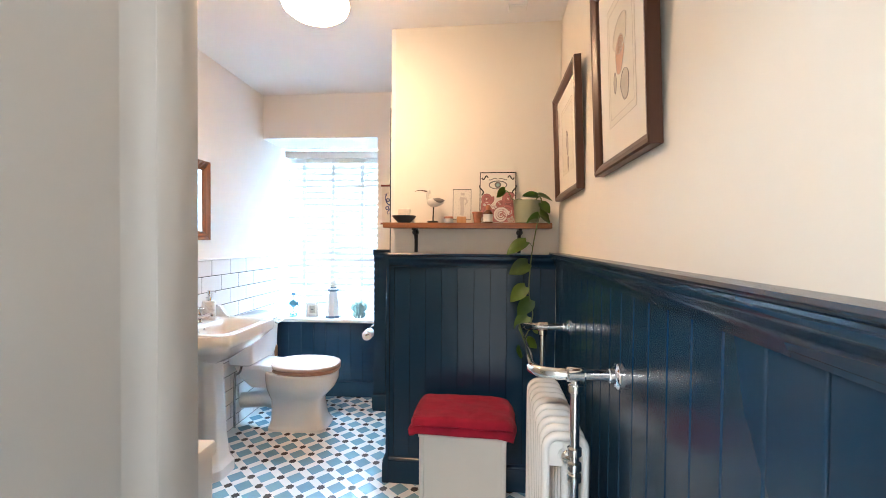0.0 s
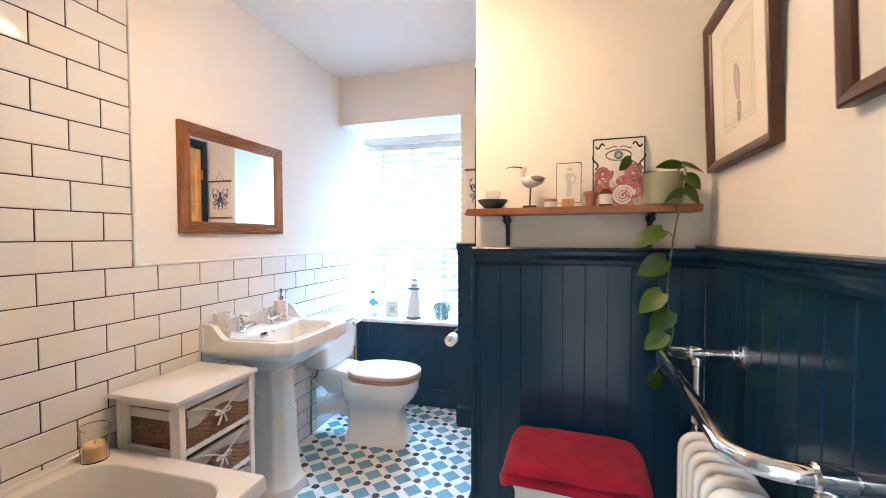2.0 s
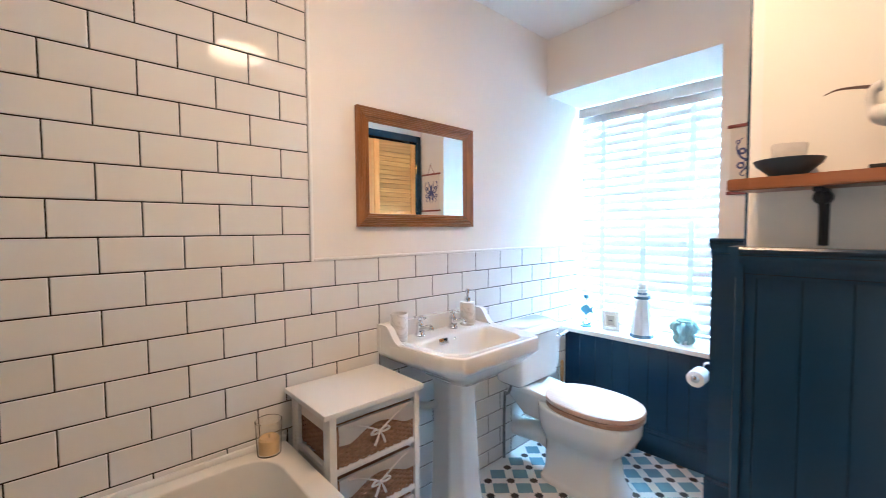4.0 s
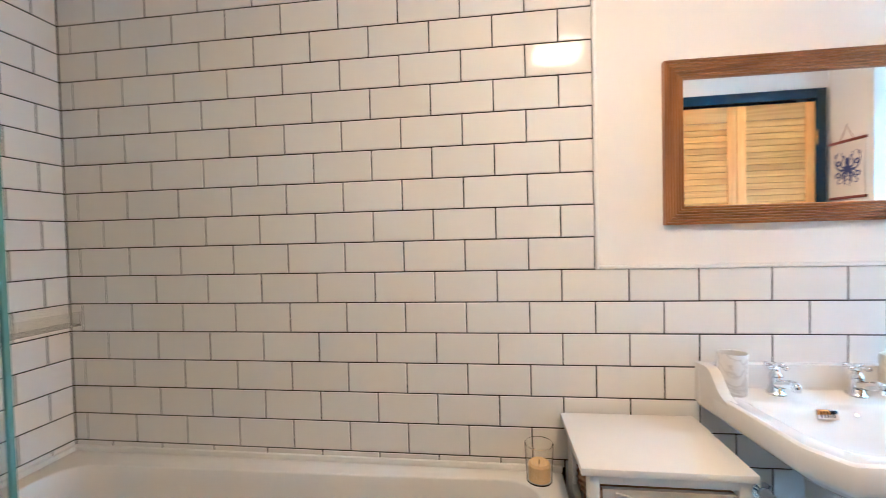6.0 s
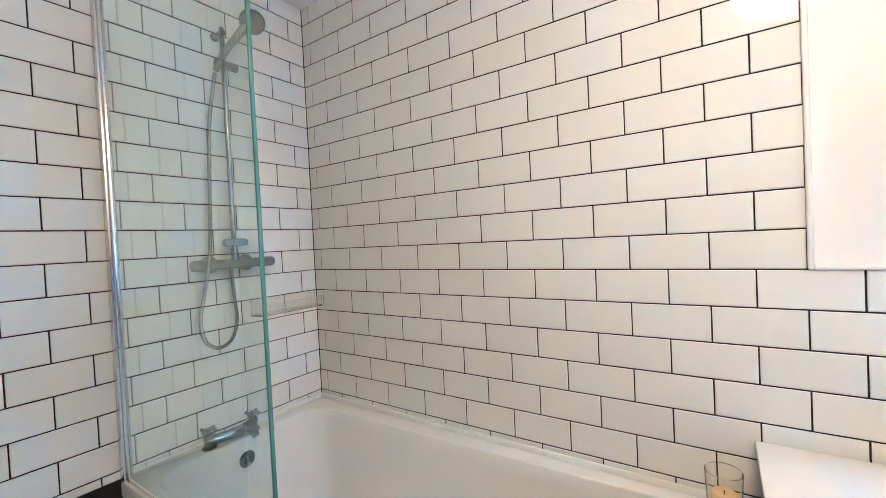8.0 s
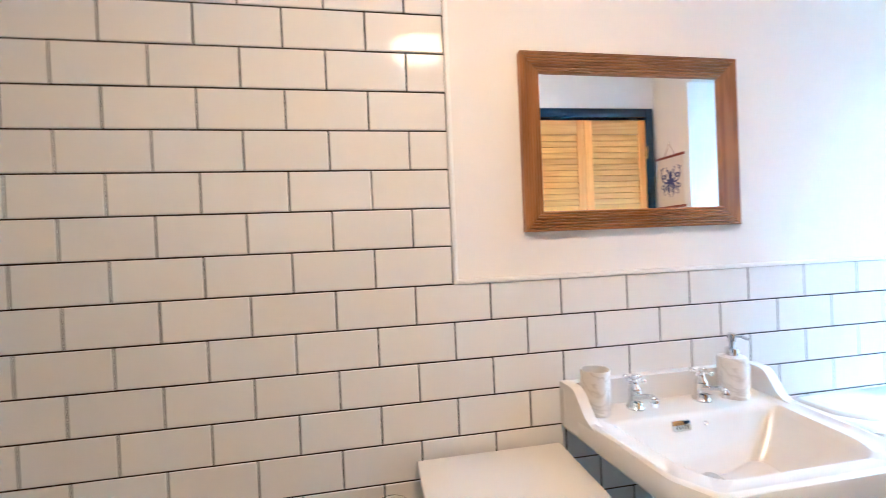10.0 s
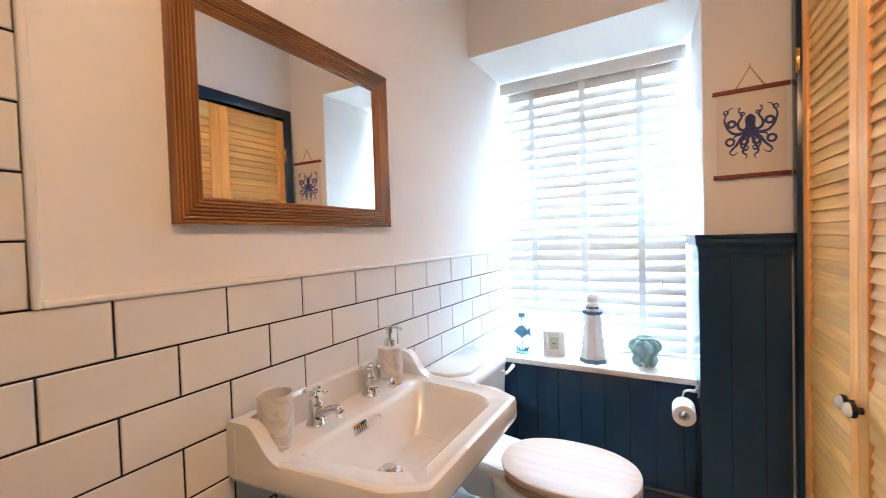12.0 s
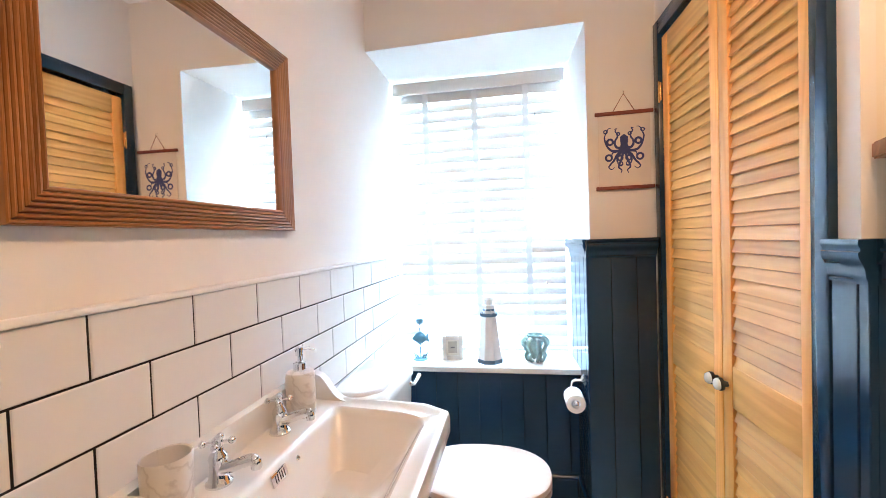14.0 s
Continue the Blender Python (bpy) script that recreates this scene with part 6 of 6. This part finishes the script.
# toilet roll on its holder, on the recess's side
roll = thing("toilet_roll_holder", pose(-0.672, 3.145, 0.595), "chrome toilet roll holder with a part-used roll", "toilet roll holder")
part("flange", lathe([(0.026, 0.0), (0.026, -0.006), (0.014, -0.012), (0.010, -0.016)], 20, at=(0, 0.085, 0.040), axis="x"), "chrome", roll)
part("arm", tube(bend([(-0.008, 0.085, 0.040), (-0.045, 0.085, 0.036), (-0.055, 0.078, 0.012), (-0.055, 0.060, 0.0), (-0.055, -0.070, 0.0)]), 0.0065, 12), "chrome", roll)
part("finial", ball(0.011, (-0.055, -0.072, 0), 12), "chrome", roll)
part("paper", lathe([(0.019, -0.048), (0.037, -0.048), (0.039, -0.046), (0.039, 0.046), (0.037, 0.048), (0.019, 0.048), (0.019, -0.048)], 36, at=(-0.055, -0.005, -0.012), axis="y", cap=False), "paper_roll", roll, "white paper roll")


# ---------------------------------------------------------------- octopus print
def octopus_print():
    t = thing("canvas_print", WSK @ pose(-0.6305, 3.086, 0), "blue octopus print on canvas between red-brown battens", "wall hanging")
    w = 0.097
    part("canvas", bx(-w, w, -0.004, -0.0025, 1.458, 1.752), "canvas", t, smooth=0)
    for z in (1.744, 1.450):
        part("batten", bx(-0.108, 0.108, -0.012, -0.001, z, z + 0.014, bevel=0.002), "mahogany", t)
    part("cord", tube([(-0.040, -0.006, 1.757), (0, -0.008, 1.826), (0.040, -0.006, 1.757)], 0.0016, 6), "mahogany", t)
    part("hook", tube(bend([(0, -0.001, 1.838), (0, -0.010, 1.834), (0, -0.012, 1.826), (0, -0.008, 1.822)]), 0.0022, 8), "chrome", t)

    def ink(bm):
        bm.transform(Matrix.Diagonal((1, 0.05, 1, 1)))
        bm.transform(Matrix.Translation((0, -0.0042, 0)))
        return bm
    cz = 1.612
    part("octopus_body", ink(lathe([(0.012, -0.016), (0.019, -0.004), (0.013, 0.012), (0.015, 0.030), (0.014, 0.042), (0.001, 0.052)], 18, at=(0, 0, cz + 0.004))), "ink_blue", t)
    u = 0.00072
    arms = (((0, -2), (-35, -12), (-67, -8), (-87, 15), (-97, 40), (-101, 65), (-93, 88), (-80, 112), (-65, 115)), ((-8, 5), (-35, 5), (-48, 25), (-45, 45), (-35, 62), (-33, 78), (-45, 95), (-38, 110), (-50, 107)),
            ((-8, -10), (-35, -15), (-60, -22), (-65, -42)), ((-12, -14), (-37, -35), (-55, -65), (-73, -85), (-81, -100), (-67, -112), (-50, -100)),
            ((-7, -16), (-30, -35), (-37, -50), (-35, -75), (-20, -95), (-7, -88)), ((-4, -16), (-16, -60), (-30, -100), (-15, -118), (-20, -135)))
    coils = ((-73, 38, 15, 0.0044), (-95, 96, 9, 0.0024), (-30, 80, 8, 0.0024), (-80, -48, 16, 0.0040), (-22, -52, 13, 0.0036), (-18, -82, 9, 0.0022))
    for s in (-1, 1):
        for a in arms:
            path = bend([(-s * p[0] * u, 0, cz + p[1] * u) for p in a], 6)
            m = len(path)
            part("tentacle", ink(tube(path, [0.0054 - 0.0043 * i / m for i in range(m)], 8)), "ink_blue", t)
        for cx, cy, r, w in coils:
            ring = [(-s * (cx + r * math.cos(q)) * u, 0, cz + (cy + r * math.sin(q)) * u) for q in [2 * math.pi * i / 20 for i in range(20)]]
            part("tentacle_coil", ink(tube(ring + ring[:2], w, 8)), "ink_blue", t)


octopus_print()

det = thing("ceiling_box", SK @ pose(0.175, 1.975, CEIL), "small white plastic box fixed to the ceiling", "junction box")
part("body", bx(-0.045, 0.045, -0.035, 0.035, -0.034, -0.0005, bevel=0.005), "white_paint", det)
part("cover", bx(-0.038, 0.038, -0.028, 0.028, -0.038, -0.033, bevel=0.002), "trim", det)

# ---------------------------------------------------------------- tiles (last: many small pieces)
def tile_mesh(w, h):
    """One glazed tile, cushion edge, lying in the y, z plane and facing +x."""
    e, d = 0.0028, 0.0075
    bm = B()
    rings = [[Vector((0, a * w / 2, b * h / 2)) for a, b in ((-1, -1), (1, -1), (1, 1), (-1, 1))],
             [Vector((d - 0.0022, a * w / 2, b * h / 2)) for a, b in ((-1, -1), (1, -1), (1, 1), (-1, 1))],
             [Vector((d - 0.0005, a * (w / 2 - e * 0.45), b * (h / 2 - e * 0.45))) for a, b in ((-1, -1), (1, -1), (1, 1), (-1, 1))],
             [Vector((d, a * (w / 2 - e), b * (h / 2 - e))) for a, b in ((-1, -1), (1, -1), (1, 1), (-1, 1))]]
    return loft(bm, rings, False, True)


TILE_CACHE = {}
PITCH_Y, PITCH_Z, JOINT = 0.2003, 0.1003, 0.0036


def lay_tiles(wall, base, y0, y1, z0, z1, phase, row_top, low=None):
    """Half-bond rows on a wall; base carries local (0, y, z) onto it."""
    k = math.floor((z0 - row_top) / PITCH_Z)
    while row_top + k * PITCH_Z < z1 - 0.004:
        a0, a1 = max(z0, row_top + k * PITCH_Z), min(z1, row_top + (k + 1) * PITCH_Z)
        off = phase if k % 2 else phase + PITCH_Y / 2
        i = math.floor((y0 - off) / PITCH_Y)
        while off + i * PITCH_Y < y1 - 0.004:
            b0, b1 = max(y0, off + i * PITCH_Y), min(y1, off + (i + 1) * PITCH_Y)
            c0 = max(a0, low(b0)) if low else a0
            if b1 - b0 > 0.008 and a1 - c0 > 0.008:
                key = (round(b1 - b0, 3), round(a1 - c0, 3))
                if key not in TILE_CACHE:
                    ob = part("tile", tile_mesh(b1 - b0 - JOINT, a1 - c0 - JOINT), "tile", wall, smooth=0)
                    TILE_CACHE[key] = ob.data
                else:
                    ob = new("tile", TILE_CACHE[key])
                    ob.parent = wall
                tilt = pose(0, 0, 0, 0, random.uniform(-0.30, 0.30), random.uniform(-0.30, 0.30))
                ob.matrix_basis = base @ pose(0, (b0 + b1) / 2, (c0 + a1) / 2) @ tilt
            i += 1
        k += 1


west = pose(X_TILE - 0.0075, 0, 0)
lay_tiles(wall_west, west, Y_END - 0.0008, 1.5785, 1.188, CEIL, 1.477, 1.188)
lay_tiles(wall_west, west, Y_END - 0.0008, 3.60, 0.004, 1.188, 1.477, 1.188, low=lambda y: 0.560 if y < 1.40 else 0.0)
south = pose(0, Y_END - 0.0075, 0, 0, 0, 90)
lay_tiles(wall_south, south, 0.340, 1.5785, 0.556, CEIL, 0.095, 1.188)

trim = tagged(part("trim", bx(X_WALL, X_TILE + 0.006, 1.5770, 1.590, 1.187, CEIL, bevel=0.004, seg=3), "trim"), "white plastic trim along the edge of the tiles", "trim", kind="structure")
part("level_strip", bx(X_WALL, X_TILE + 0.006, 1.590, 3.60, 1.187, 1.199, bevel=0.004, seg=3), "trim", trim)


# patterned floor: lozenges and eight-pointed stars laid into the pale sheet
def star_mesh(r):
    bm = B()
    ring = []
    for i in range(16):
        a = math.pi * i / 8
        q = r * (1.0 if i % 2 == 0 else 0.76)
        ring.append(Vector((q * math.cos(a), q * math.sin(a), 0.0007)))
    c = bm.verts.new((0, 0, 0.0009))
    vs = [bm.verts.new(p) for p in ring]
    for i in range(16):
        bm.faces.new((vs[i], vs[(i + 1) % 16], c))
    return bm


def lozenge_mesh(r):
    return loft(B(), [[Vector((r * 1.0, 0, 0.0002)), Vector((0, r, 0.0002)), Vector((-r, 0, 0.0002)), Vector((0, -r, 0.0002))],
                      [Vector((r * 0.985, 0, 0.0008)), Vector((0, r * 0.985, 0.0008)), Vector((-r * 0.985, 0, 0.0008)), Vector((0, -r * 0.985, 0.0008))]], False, True)


G = 0.0836
GRID = pose(-0.552, 2.092, 0, 0, 0, 2.4)
shared = {}
rest = {"star": B(), "lozenge": B()}
for i in range(-16, 14):
    for j in range(-30, 18):
        p = GRID @ Vector((i * G, j * G, 0))
        if not (-1.57 < p.x < 0.42 and -0.26 < p.y < 3.34):
            continue
        name = "star" if (i + j) % 2 == 0 else "lozenge"
        if p.y > 1.55:
            if name not in shared:
                ob = part(name, star_mesh(0.0235) if name == "star" else lozenge_mesh(0.0535), "floor_dark" if name == "star" else "floor_blue", floor, smooth=0)
                shared[name] = ob.data
            else:
                ob = new(name, shared[name])
                ob.parent = floor
            ob.matrix_basis = GRID @ pose(i * G, j * G, 0)
        else:
            bm = star_mesh(0.0235) if name == "star" else lozenge_mesh(0.0535)
            bm.transform(GRID @ pose(i * G, j * G, 0))
            join_in(rest[name], bm)
for name, bm in rest.items():
    part(name + "s", bm, "floor_dark" if name == "star" else "floor_blue", floor, smooth=0, kind="stuff")
